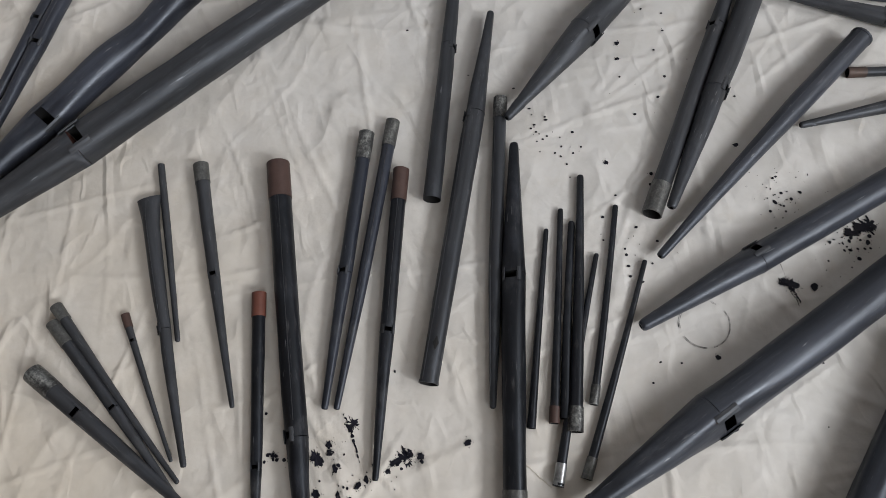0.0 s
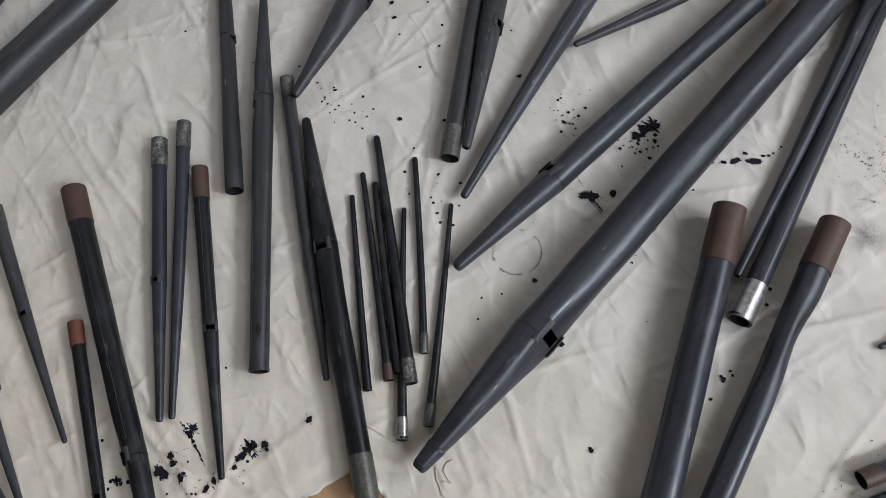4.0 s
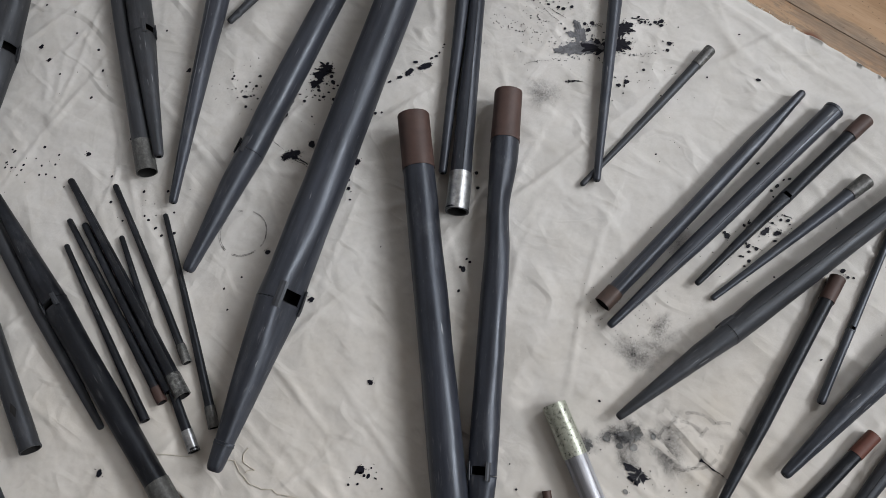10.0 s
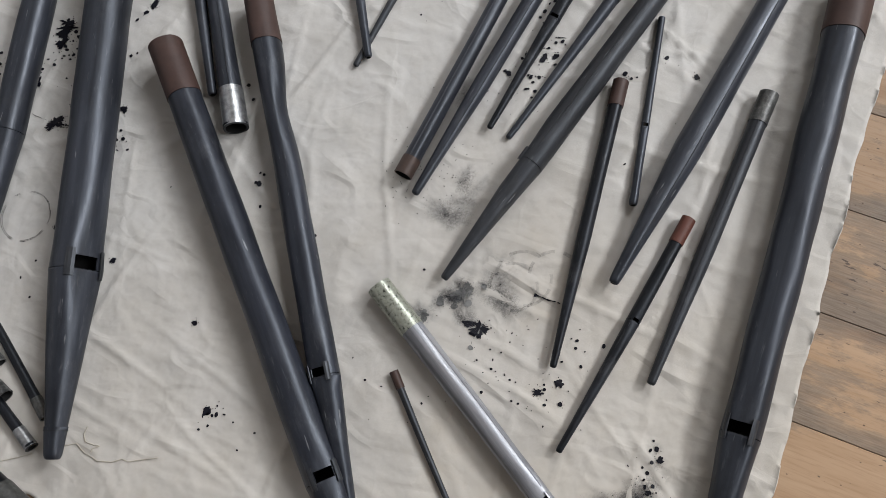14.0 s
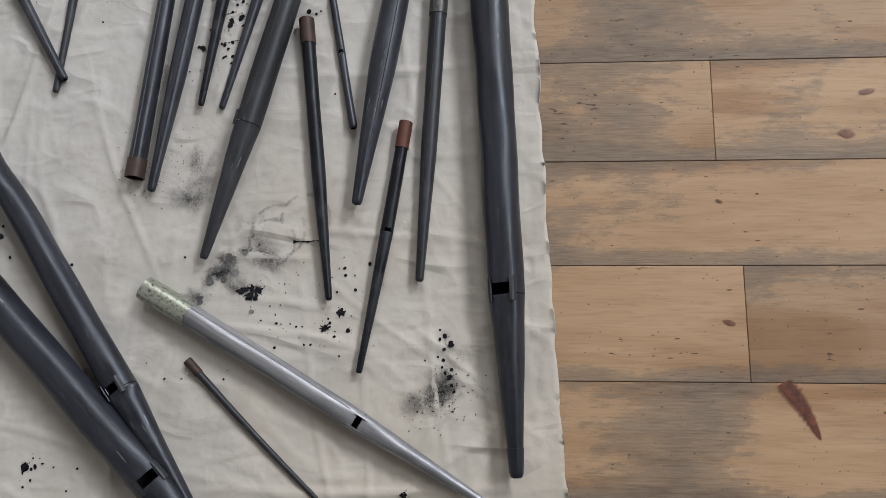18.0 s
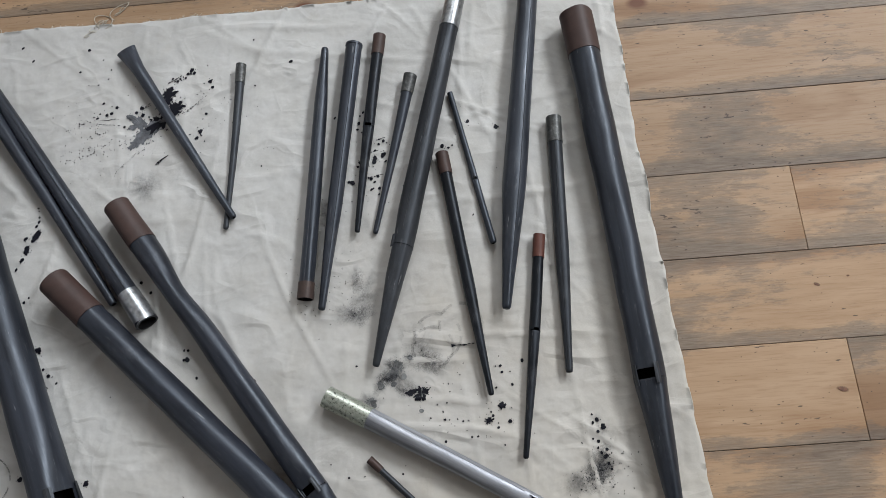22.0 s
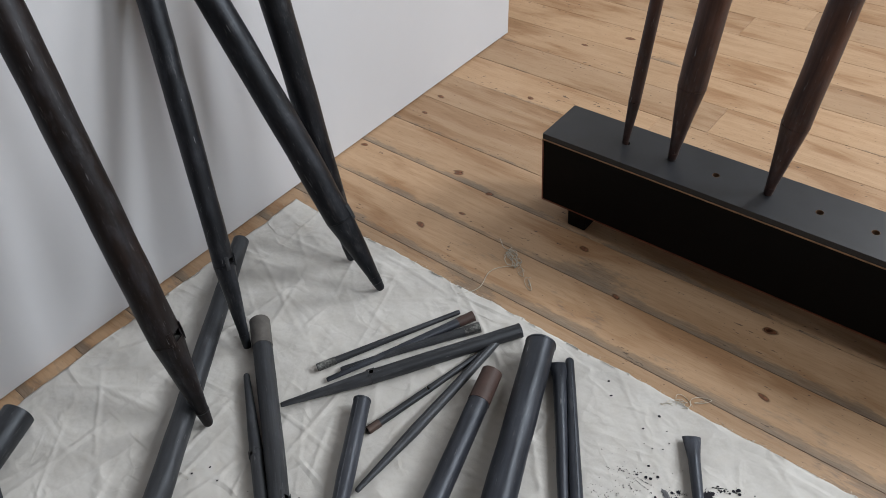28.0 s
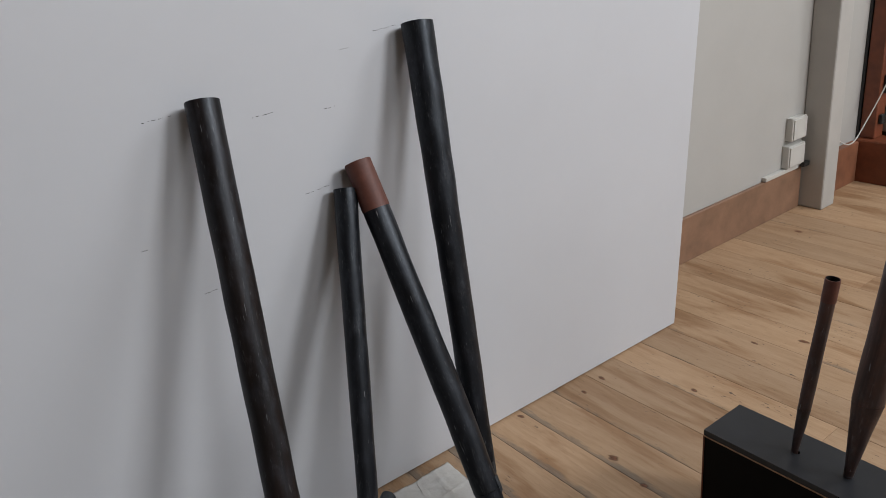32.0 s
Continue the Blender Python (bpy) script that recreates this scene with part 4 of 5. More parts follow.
drops([(0.503, -0.043, 0.0098), (0.503, -0.024, 0.0065), (0.492, -0.036, 0.0052), (0.548, -0.233, 0.0032), (0.541, -0.192, 0.0026), (0.529, -0.194, 0.0026), (0.541, -0.183, 0.0013), (0.529, -0.209, 0.0013), (0.505, -0.211, 0.0026), (0.501, -0.181, 0.0019), (0.468, -0.189, 0.0064), (0.442, -0.163, 0.007), (0.451, -0.171, 0.0026), (0.439, -0.201, 0.0038), (0.429, -0.179, 0.0025), (0.458, -0.168, 0.0019), (0.445, -0.116, 0.0019), (0.416, -0.141, 0.0019), (0.416, -0.13, 0.0019), (0.411, -0.082, 0.0026), (0.36, 0.096, 0.0019), (0.36, -0.002, 0.0019), (0.594, 0.399, 0.0034), (0.56, 0.382, 0.0027), (0.547, 0.27, 0.0027), (0.339, 0.399, 0.0046), (0.559, 0.076, 0.002), (0.219, 0.315, 0.0058), (0.22, 0.298, 0.0032), (0.216, 0.304, 0.0026), (0.218, 0.227, 0.0019), (0.188, -0.296, 0.0054)], 4, (20, -60))
drops([(0.431, -0.357, 0.0038), (0.418, -0.367, 0.005), (0.41, -0.356, 0.0031), (0.393, -0.355, 0.0031), (0.378, -0.368, 0.0031), (0.366, -0.365, 0.0043), (0.426, -0.349, 0.0025), (0.373, -0.358, 0.0025), (0.354, -0.368, 0.0025), (0.382, -0.353, 0.0019), (0.398, -0.346, 0.0019), (0.344, -0.372, 0.0025), (0.441, -0.349, 0.0019), (0.157, -0.48, 0.0024)], 5, (0,))
drops([(1.173, 0.466, 0.0098), (1.139, 0.452, 0.0115), (1.156, 0.466, 0.0071), (1.145, 0.52, 0.0044), (1.135, 0.531, 0.0036), (1.221, 0.425, 0.0036), (1.229, 0.417, 0.0045), (1.222, 0.411, 0.0036), (1.199, 0.374, 0.0044), (1.184, 0.37, 0.0035), (1.211, 0.429, 0.0027), (1.21, 0.441, 0.0027), (1.205, 0.446, 0.0027), (1.303, 0.649, 0.0037), (1.247, 0.663, 0.0028), (1.246, 0.594, 0.0018), (1.224, 0.599, 0.0018), (1.165, 0.605, 0.0027), (1.152, 0.575, 0.0036), (1.136, 0.596, 0.0036), (1.139, 0.586, 0.0036), (1.13, 0.616, 0.0027), (1.228, 0.199, 0.0035), (1.291, 0.281, 0.0018), (1.357, 0.764, 0.0029), (1.288, 0.774, 0.0028), (1.323, 0.801, 0.0029), (1.211, 0.457, 0.0027), (1.21, 0.619, 0.0018), (1.273, 0.614, 0.0019)], 6, (-50,))
drops([(1.112, 0.475, 0.016), (1.122, 0.464, 0.012), (1.132, 0.452, 0.013), (1.145, 0.44, 0.011), (1.171, 0.458, 0.0085), (1.164, 0.464, 0.006), (1.128, 0.517, 0.004), (1.104, 0.556, 0.003), (1.078, 0.392, 0.005), (1.064, 0.399, 0.004), (1.12, 0.381, 0.003)], 7, (-50,))
ink_stain([(1.064, 0.530, 0.010, 1.4, -45), (1.078, 0.517, 0.014, 1.3, -50), (1.090, 0.503, 0.016, 1.3, -45), (1.102, 0.489, 0.014, 1.2, -45), (1.108, 0.522, 0.013, 1.4, 40), (1.120, 0.537, 0.009, 1.5, 55), (1.127, 0.546, 0.006, 1.3, 60), (1.101, 0.538, 0.007, 1.6, 100)], [], [], THIN_INK, 71)
ink_stain([(0.544, 0.004, 0.0106, 1.2, 0), (0.556, -0.003, 0.0078, 1.2, 37), (0.534, 0.012, 0.00731, 1.2, 74), (0.521, 0.008, 0.005, 1.2, 111), (0.533, -0.011, 0.0056, 1.2, 148), (0.521, 0.032, 0.0067, 1.2, 5), (0.568, -0.025, 0.004505, 1.2, 42), (0.469, -0.041, 0.0038, 1.2, 79), (0.492, 0.052, 0.0078, 1.2, 116), (0.485, 0.046, 0.005, 1.2, 153), (0.503, -0.043, 0.00663, 1.2, 10)], [], [], PALE_INK, 90)
ink_stain([], [(1.123, 0.639, 0.027, 0.0035, -62, 22, 0.0018), (1.048, 0.612, 0.047, 0.0035, -80, 34, 0.0016), (1.092, 0.612, 0.016, 0.0035, -80, 12, 0.0020), (1.146, 0.511, 0.013, 0.002, -48, 30, 0.0014), (1.212, 0.434, 0.024, 0.0025, -59, 24, 0.0022), (1.057, 0.644, 0.034, 0.0035, -82, 22, 0.0015), (1.028, 0.536, 0.025, 0.0015, -47, 30, 0.001), (1.13, 0.422, 0.024, 0.002, -51, 26, 0.0014)], [], INK, 72)
drops([(-0.422, 0.716, 0.007), (-0.431, 0.72, 0.0035), (-0.416, 0.708, 0.0035), (-0.403, 0.705, 0.0035), (-0.345, 0.698, 0.009), (-0.336, 0.689, 0.0041), (-0.318, 0.711, 0.0062), (-0.319, 0.698, 0.0062), (-0.315, 0.67, 0.0055), (-0.307, 0.673, 0.0034), (-0.27, 0.74, 0.0091), (-0.277, 0.732, 0.0063), (-0.188, 0.66, 0.0102), (-0.18, 0.665, 0.0068), (-0.203, 0.656, 0.0068), (-0.213, 0.656, 0.0054), (-0.161, 0.657, 0.0061), (-0.161, 0.647, 0.0034), (-0.223, 0.643, 0.0047), (-0.199, 0.643, 0.0027), (-0.263, 0.638, 0.0047), (-0.277, 0.633, 0.0047), (-0.282, 0.629, 0.0041), (-0.298, 0.631, 0.0027), (-0.304, 0.634, 0.002), (-0.355, 0.634, 0.0068), (-0.316, 0.624, 0.0047), (-0.298, 0.612, 0.004), (-0.075, 0.661, 0.0061), (-0.424, 0.794, 0.0029), (-0.247, 0.66, 0.002), (-0.177, 0.816, 0.0021)], 8, (-80,))
drops([(0.204, 1.295, 0.0024), (0.205, 1.279, 0.0016), (0.23, 1.26, 0.0032), (0.23, 1.267, 0.0024), (0.204, 1.254, 0.0024), (0.195, 1.247, 0.0024), (0.202, 1.249, 0.0016), (0.203, 1.237, 0.0024), (0.208, 1.23, 0.0016), (0.212, 1.217, 0.0023), (0.222, 1.222, 0.0023), (0.199, 1.19, 0.0015), (0.199, 1.215, 0.0016), (0.247, 1.213, 0.0016), (0.244, 1.191, 0.0023), (0.228, 1.18, 0.0023), (0.237, 1.17, 0.0023), (0.244, 1.15, 0.0023), (0.275, 1.218, 0.0031), (0.263, 1.171, 0.0023), (0.282, 1.18, 0.0023), (0.32, 1.133, 0.0046), (0.423, 1.402, 0.004), (0.427, 1.402, 0.0032), (0.413, 1.363, 0.004), (0.405, 1.319, 0.0024), (0.493, 1.364, 0.0024), (0.526, 1.405, 0.0024), (0.494, 1.295, 0.0031), (0.409, 1.226, 0.0031), (0.466, 1.252, 0.0031)], 9, (0,))
drops([(0.577, 1.105, 0.0045), (0.615, 1.213, 0.0023), (0.624, 1.018, 0.0022), (0.397, 1.086, 0.0037), (0.389, 1.064, 0.003), (0.317, 1.059, 0.0022), (0.279, 1.02, 0.003), (0.335, 0.984, 0.0029), (0.365, 0.947, 0.0029), (0.267, 0.974, 0.0022), (0.301, 0.946, 0.0022), (0.3, 0.934, 0.0029), (0.242, 1.12, 0.0015), (0.185, 1.352, 0.0024), (0.5, 1.473, 0.0025), (0.538, 1.45, 0.0024), (0.296, 0.72, 0.002), (0.332, 0.71, 0.002), (0.272, 0.687, 0.002), (0.397, 0.705, 0.0047), (0.294, 0.89, 0.0028), (0.297, 0.911, 0.0029), (0.313, 0.874, 0.0028), (0.342, 0.905, 0.0021), (0.536, 0.547, 0.0013), (0.596, 0.407, 0.003), (0.615, 0.408, 0.0024), (0.382, 0.579, 0.0052), (-0.004, 1.562, 0.0026), (0.1, 1.408, 0.0016)], 10, (0,))
streaks([(0.57, 0.805, 0.573, 0.766, 0.004), (0.565, 0.797, 0.57, 0.761, 0.002), (0.57, 0.812, 0.589, 0.791, 0.0015), (0.647, 0.887, 0.62, 0.874, 0.004), (0.569, 0.86, 0.567, 0.817, 0.0008), (-0.276, 0.735, -0.27, 0.67, 0.004), (-0.283, 0.761, -0.275, 0.728, 0.002), (-0.315, 0.668, -0.322, 0.658, 0.002), (1.198, 0.471, 1.232, 0.413, 0.0015), (1.011, 0.485, 1.031, 0.459, 0.0035), (1.123, 0.569, 1.125, 0.615, 0.001), (1.108, 0.566, 1.115, 0.612, 0.0015), (0.983, 0.06, 0.957, 0.054, 0.002), (1.024, 0.021, 1.029, 0.003, 0.0015), (0.941, 0.042, 0.947, 0.011, 0.002), (0.996, 0.038, 1.002, 0.017, 0.0015), (0.585, -0.104, 0.587, -0.163, 0.003)], 12)
ink_stain([], [(0.214, 1.226, 0.044, 0.032, -15, 5, 0.0015), (0.450, 1.331, 0.065, 0.083, -15, 6, 0.0015), (0.329, 0.951, 0.043, 0.043, -14, 6, 0.0015), (0.638, 0.988, 0.044, 0.028, -14, 26, 0.0016), (-0.283, 0.631, 0.050, 0.010, -3, 16, 0.0018), (-0.415, 0.714, 0.025, 0.012, -12, 12, 0.0031), (-0.313, 0.699, 0.025, 0.025, -12, 12, 0.0020), (0.700, 0.855, 0.043, 0.034, -49, 46, 0.0022)], [], INK, 20)
ink_stain([], [(0.616, 0.964, 0.032, 0.025, -49, 14, 0.0016), (1.080, 0.623, 0.079, 0.051, -84, 60, 0.0013), (1.114, 0.483, 0.077, 0.038, -55, 60, 0.0013), (0.940, 0.039, 0.054, 0.031, -18, 30, 0.0018), (0.591, 0.684, 0.013, 0.027, -69, 12, 0.0032), (0.480, -0.191, 0.042, 0.056, -94, 20, 0.0016), (0.507, -0.077, 0.066, 0.047, -94, 18, 0.0021), (0.330, -0.351, 0.037, 0.027, -54, 90, 0.0014)], [], INK, 28)
ink_stain([], [(0.713, 0.149, 0.035, 0.059, -94, 60, 0.0010), (0.487, -0.074, 0.036, 0.045, -64, 26, 0.0018), (0.223, 0.311, 0.014, 0.011, -35, 12, 0.0023), (0.731, 0.078, 0.048, 0.039, -18, 16, 0.0010), (1.088, 0.385, 0.076, 0.063, -86, 40, 0.0025), (0.337, 0.093, 0.099, 0.054, -63, 12, 0.0018), (0.998, -0.096, 0.096, 0.072, -86, 16, 0.0030)], [], INK, 36)
ink_stain([], [], [(0.395, 0.770, 0.0462), (0.3955, 0.7695, 0.0442)], INK, 50)
ink_stain([], [], [(0.585, -0.069, 0.0384), (0.625, -0.124, 0.0405), (0.604, -0.079, 0.0443)], WASH, 51)
ink_stain([(0.534, 0.000, 0.0230, 1.2, -151), (0.515, 0.034, 0.0096, 1.0, -94), (0.492, 0.054, 0.0143, 1.3, -94), (0.555, -0.059, 0.0211, 1.9, -104), (0.569, -0.022, 0.0077, 1.0, -94), (0.692, 0.060, 0.0270, 1.5, 169), (0.659, 0.078, 0.0215, 1.5, -94), (0.431, -0.355, 0.0074, 1.0, -94)], [], [], WASH, 60)
ink_stain([(0.413, -0.366, 0.0074, 1.0, -93), (0.350, -0.357, 0.0275, 1.5, 165), (0.347, -0.352, 0.0202, 1.5, 166), (0.328, -0.324, 0.0238, 1.6, 105), (0.728, 0.072, 0.0150, 1.4, -8), (0.530, 0.024, 0.0119, 1.2, -84), (0.533, 0.021, 0.0101, 1.2, -84), (0.556, 0.012, 0.0092, 1.0, -64), (0.505, -0.029, 0.0127, 1.2, -84), (0.504, -0.007, 0.0091, 1.0, -64), (0.965, 0.504, 0.0254, 1.0, -37), (0.587, -0.045, 0.0289, 1.4, -151)], [], [], WASH, 72)
ink_stain([(-0.167, 0.651, 0.0140, 1.2, -12), (-0.313, 0.699, 0.0162, 1.4, -69), (0.873, 0.131, 0.0179, 1.0, -48)], [], [], WASH, 84)


# ---------------------------------------------------------------- floorboards
def floorboards():
    rnd = random.Random(3)
    edges = [0.001, 0.177, 0.362, 0.545, 0.719, 0.894, 1.066, 1.241, 1.412, 1.587, 1.756]
    while edges[0] > X0:
        edges.insert(0, edges[0] - 0.1755)
    while edges[-1] < X1:
        edges.append(edges[-1] + 0.1755)
    seen = {0.001: -0.839, 0.362: -0.829, 0.719: -0.797, 1.412: -0.750, 1.756: -0.714}
    for xa, xb in zip(edges, edges[1:]):
        width, y = xb - xa, Y0 - rnd.uniform(0.2, 2.0)
        cuts = [Y0, Y1]
        if xa in seen:
            cuts.append(seen[xa])
        elif not 0 < xa < 2.0:
            cuts += [c for c in (y + 2.4, y + 4.6, y + 6.6) if Y0 + 0.4 < c < Y1 - 0.4 and not (xa < 1.3 and -1.3 < c)]
        cuts = sorted(cuts)
        for a, b in zip(cuts, cuts[1:]):
            bm = box(0.0005, 0.0004, -0.012, width - 0.0005, b - a - 0.0004, rnd.uniform(-0.0003, 0.0003), 0.0008)
            ob = part("floorboard", bm, PINE, floor)
            ob.location = (xa, a, 0)


floorboards()


def floor_knots():
    """Oval knots and a red resin streak in the boards."""
    rnd = random.Random(21)
    knot_list = [(1.715, 0.542, 0.0135), (1.501, 0.471, 0.0112), (1.344, 0.691, 0.0090), (1.336, 0.225, 0.0075), (1.551, -0.421, 0.0090), (0.762, -1.006, 0.0105), (0.834, -1.045, 0.0083), (0.650, -0.798, 0.0045), (0.454, -0.802, 0.0067), (1.513, 1.598, 0.0135), (1.758, 1.504, 0.0112), (1.708, 1.107, 0.0120), (1.590, 0.933, 0.0105), (1.713, 0.538, 0.0150), (1.797, 1.665, 0.0112), (1.628, 1.520, 0.0090), (2.013, 2.002, 0.0105), (1.732, 2.056, 0.0112), (2.134, 2.019, 0.0120), (1.788, 1.658, 0.0120), (2.310, 1.716, 0.0112), (2.766, 1.750, 0.0112), (2.908, 1.616, 0.0165)]
    for x, y, r in knot_list:
        bm = bmesh.new()
        long, way = rnd.uniform(1.2, 1.7), 1.57 + rnd.uniform(-0.4, 0.4)
        seed, inner = rnd.random() * 50, None
        for q, z in ((1.0, 0.0011), (0.55, 0.0013), (0.0, 0.0013)):
            if q == 0:
                mid = bm.verts.new((0, 0, z))
                for k in range(18):
                    bm.faces.new((inner[k], inner[(k + 1) % 18], mid))
                break
            ring = []
            for k in range(18):
                a = 2 * math.pi * k / 18
                w = r * q * 1.15 * (1 + 0.3 * noise.noise(Vector((math.cos(a), math.sin(a), seed))))
                u, v = w * math.cos(a) * long, w * math.sin(a) / long
                ring.append(bm.verts.new((u * math.cos(way) - v * math.sin(way), u * math.sin(way) + v * math.cos(way), z)))
            if inner:
                for k in range(18):
                    bm.faces.new((inner[k], inner[(k + 1) % 18], ring[(k + 1) % 18], ring[k]))
            inner = ring
        ob = part("knot", bm, KNOT, floor)
        fade = ob.data.attributes.new("fade", "FLOAT_COLOR", "POINT")
        fade.data.foreach_set("color", [c for k in range(37) for c in ((0, 0, 0, 1) if k < 18 else (0.85, 0.85, 0.85, 1))])
        ob.location = (x, y, 0)
    # a pocket of dark resin that starts at a joint and runs out to a point
    bm = bmesh.new()
    a, b = Vector((0.3625, -0.877, 0.0012)), Vector((0.277, -0.926, 0.0012))
    along = b - a
    across = Vector((-along.y, along.x, 0)).normalized()
    rows = []
    for k in range(25):
        u = k / 24
        w = 0.0125 * (1 - u) ** 0.55 * (0.75 + 0.25 * min(1, u * 6))
        p = a + along * u + across * 0.004 * math.sin(u * 3.1)
        ragged = [1.5 + 0.7 * noise.noise(Vector((k * 0.9, side, 4))) for side in (1, 9)]
        rows.append([bm.verts.new(p + across * w * f) for f in (ragged[0], 0.75, -0.6, -ragged[1])])
    for p, q in zip(rows, rows[1:]):
        for k in range(3):
            bm.faces.new((p[k], q[k], q[k + 1], p[k + 1]))
    bmesh.ops.recalc_face_normals(bm, faces=bm.faces[:])
    ob = part("resin_streak", bm, RESIN, floor, "dark red resin streak")
    fade = ob.data.attributes.new("fade", "FLOAT_COLOR", "POINT")
    fade.data.foreach_set("color", [c for k in range(100) for c in ((0, 0, 0, 1) if k % 4 in (0, 3) else (0.9, 0.9, 0.9, 1))])


floor_knots()
# ---------------------------------------------------------------- white board and wall details
BOARD_Y = 2.087


def white_board():
    bm = bmesh.new()
    low, high, slant = 0.006, 2.3, 0.085
    front = [(-2.2, BOARD_Y, low), (2.682, BOARD_Y, low), (2.682 + slant * high, BOARD_Y, high), (-2.2, BOARD_Y, high)]
    a = [bm.verts.new(p) for p in front]
    b = [bm.verts.new((p[0], p[1] + 0.03, p[2])) for p in front]
    bm.faces.new(a)
    bm.faces.new(b[::-1])
    for k in range(4):
        bm.faces.new((a[k], b[k], b[(k + 1) % 4], a[(k + 1) % 4]))
    bmesh.ops.recalc_face_normals(bm, faces=bm.faces[:])
    bmesh.ops.bevel(bm, geom=bm.edges[:], offset=0.0015, segments=1, affect="EDGES")
    ob = part("white_board", bm, WHITE_BOARD)
    return tagged(ob, "large smooth white board with scuff marks standing on the floor", "board")


board = white_board()
tagged(part("baseboard", box(X0, Y1 - 0.022, 0.0, 4.33, Y1, 0.25, 0.004), SKIRTING), "bare reddish-brown timber skirting along the wall", "skirting", kind="structure")
tagged(part("pillar", box(4.345, 2.317, 0, 4.485, Y1, ROOM_H, 0.012, 3), POST_PAINT), "square white-painted post against the wall", "post", kind="structure")


# ---------------------------------------------------------------- wind chest
def wind_chest():
    x0, x1, y0, y1, low, high = 1.764, 1.938, -0.33, 1.30, 0.075, 0.32
    chest = empty("wind_chest", pose(0, 0, 0))
    tagged(chest, "long black organ wind chest on short feet with drilled holes", "wind chest")
    part("front_panel", box(x0, y0, low, x0 + 0.018, y1, high - 0.018, 0.0015), CHEST_BLACK_SHADED, chest)
    part("back_panel", box(x1 - 0.018, y0, low, x1, y1, high - 0.018, 0.0015), CHEST_BLACK_SHADED, chest)
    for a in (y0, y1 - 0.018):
        part("end_panel", box(x0 + 0.019, a, low, x1 - 0.019, a + 0.018, high - 0.018, 0.0015), CHEST_BLACK_SHADED, chest)
    part("bottom_panel", box(x0 + 0.019, y0 + 0.019, low + 0.004, x1 - 0.019, y1 - 0.019, low + 0.016), CHEST_BLACK_SHADED, chest)
    # top board with holes
    holes = (1.075, 0.94, 0.811, 0.674, 0.542, 0.411, 0.28, 0.15, 0.02, -0.117, -0.235)
    verts, faces = [], []
    cx, r = (x0 + x1) / 2, 0.0095
    order = sorted(holes)
    edges = [y0] + [(a + b) / 2 for a, b in zip(order, order[1:])] + [y1]
    for hy, ya, yb in zip(order, edges, edges[1:]):
        dx = (x1 - x0) / 2
        angles = sorted([2 * math.pi * m / 20 + 0.01 for m in range(20)] + [math.atan2(v, u) % (2 * math.pi) for u in (dx, -dx) for v in (yb - hy, ya - hy)])
        n, base = len(angles), len(verts)
        for z in (high, high - 0.018):
            for a in angles:
                verts.append((cx + r * math.cos(a), hy + r * math.sin(a), z))
            for a in angles:
                c, s = math.cos(a), math.sin(a)
                q = min(dx / max(abs(c), 1e-6), ((yb - hy) if s > 0 else (hy - ya)) / max(abs(s), 1e-6))
                verts.append((cx + q * c, hy + q * s, z))
        for m in range(n):
            k = (m + 1) % n
            faces.append((base + m, base + n + m, base + n + k, base + k))
            faces.append((base + 2 * n + k, base + 3 * n + k, base + 3 * n + m, base + 2 * n + m))
            faces.append((base + k, base + 2 * n + k, base + 2 * n + m, base + m))
            faces.append((base + n + m, base + 3 * n + m, base + 3 * n + k, base + n + k))
    mesh = bpy.data.meshes.new("top_board")
    mesh.from_pydata(verts, [], faces)
    bm = bmesh.new()
    bm.from_mesh(mesh)
    bmesh.ops.remove_doubles(bm, verts=bm.verts[:], dist=0.0002)
    part("top_board", bm, CHEST_TOP_LIT, chest, "black top board, coloured lighter and bluer for the daylight on it")
    part("top_edging", box(x0 - 0.002, y0 - 0.001, high - 0.0215, x0 + 0.0005, y1 + 0.001, high - 0.018), EDGE_WOOD, chest, "worn bare-wood edge")
    part("top_edging", box(x0, y1, high - 0.0215, x1, y1 + 0.002, high - 0.018), EDGE_WOOD, chest, "worn bare-wood edge")
    # added red-brown strips: the reddish glow in the chest's shade, given as colour
    part("bottom_edging", box(x0 - 0.0015, y0, low - 0.003, x0 + 0.016, y1, low), RED_WOOD, chest, "red-brown strip painting the reddish glow along the lower edge")
    part("end_edging", box(x0 - 0.0015, y1 - 0.004, low, x0 - 0.0002, y1 + 0.0005, high - 0.022), RED_WOOD, chest, "red-brown strip painting the reddish glow at the corner")
    for hy in (0.811, 0.542, 0.411, 0.28, 0.15, 0.02, -0.235):
        bm = bmesh.new()
        ring = [[bm.verts.new((cx + q * math.cos(2 * math.pi * k / 24), hy + q * math.sin(2 * math.pi * k / 24), high + z)) for k in range(24)] for q, z in ((r - 0.0008, -0.012), (r - 0.0003, 0.0004), (r + 0.0006, 0.0003))]
        for p, q in zip(ring, ring[1:]):
            for k in range(24):
                bm.faces.new((p[k], p[(k + 1) % 24], q[(k + 1) % 24], q[k]))
        bmesh.ops.recalc_face_normals(bm, faces=bm.faces[:])
        part("hole_rim", bm, RIM_WOOD, chest, "bare-wood rim of a drilled hole")
    for a in (-0.205, 1.15):
        part("foot", box(x0 + 0.012, a, 0, x1 - 0.012, a + 0.062, low, 0.003), CHEST_BLACK_SHADED, chest)
    return chest


wind_chest()


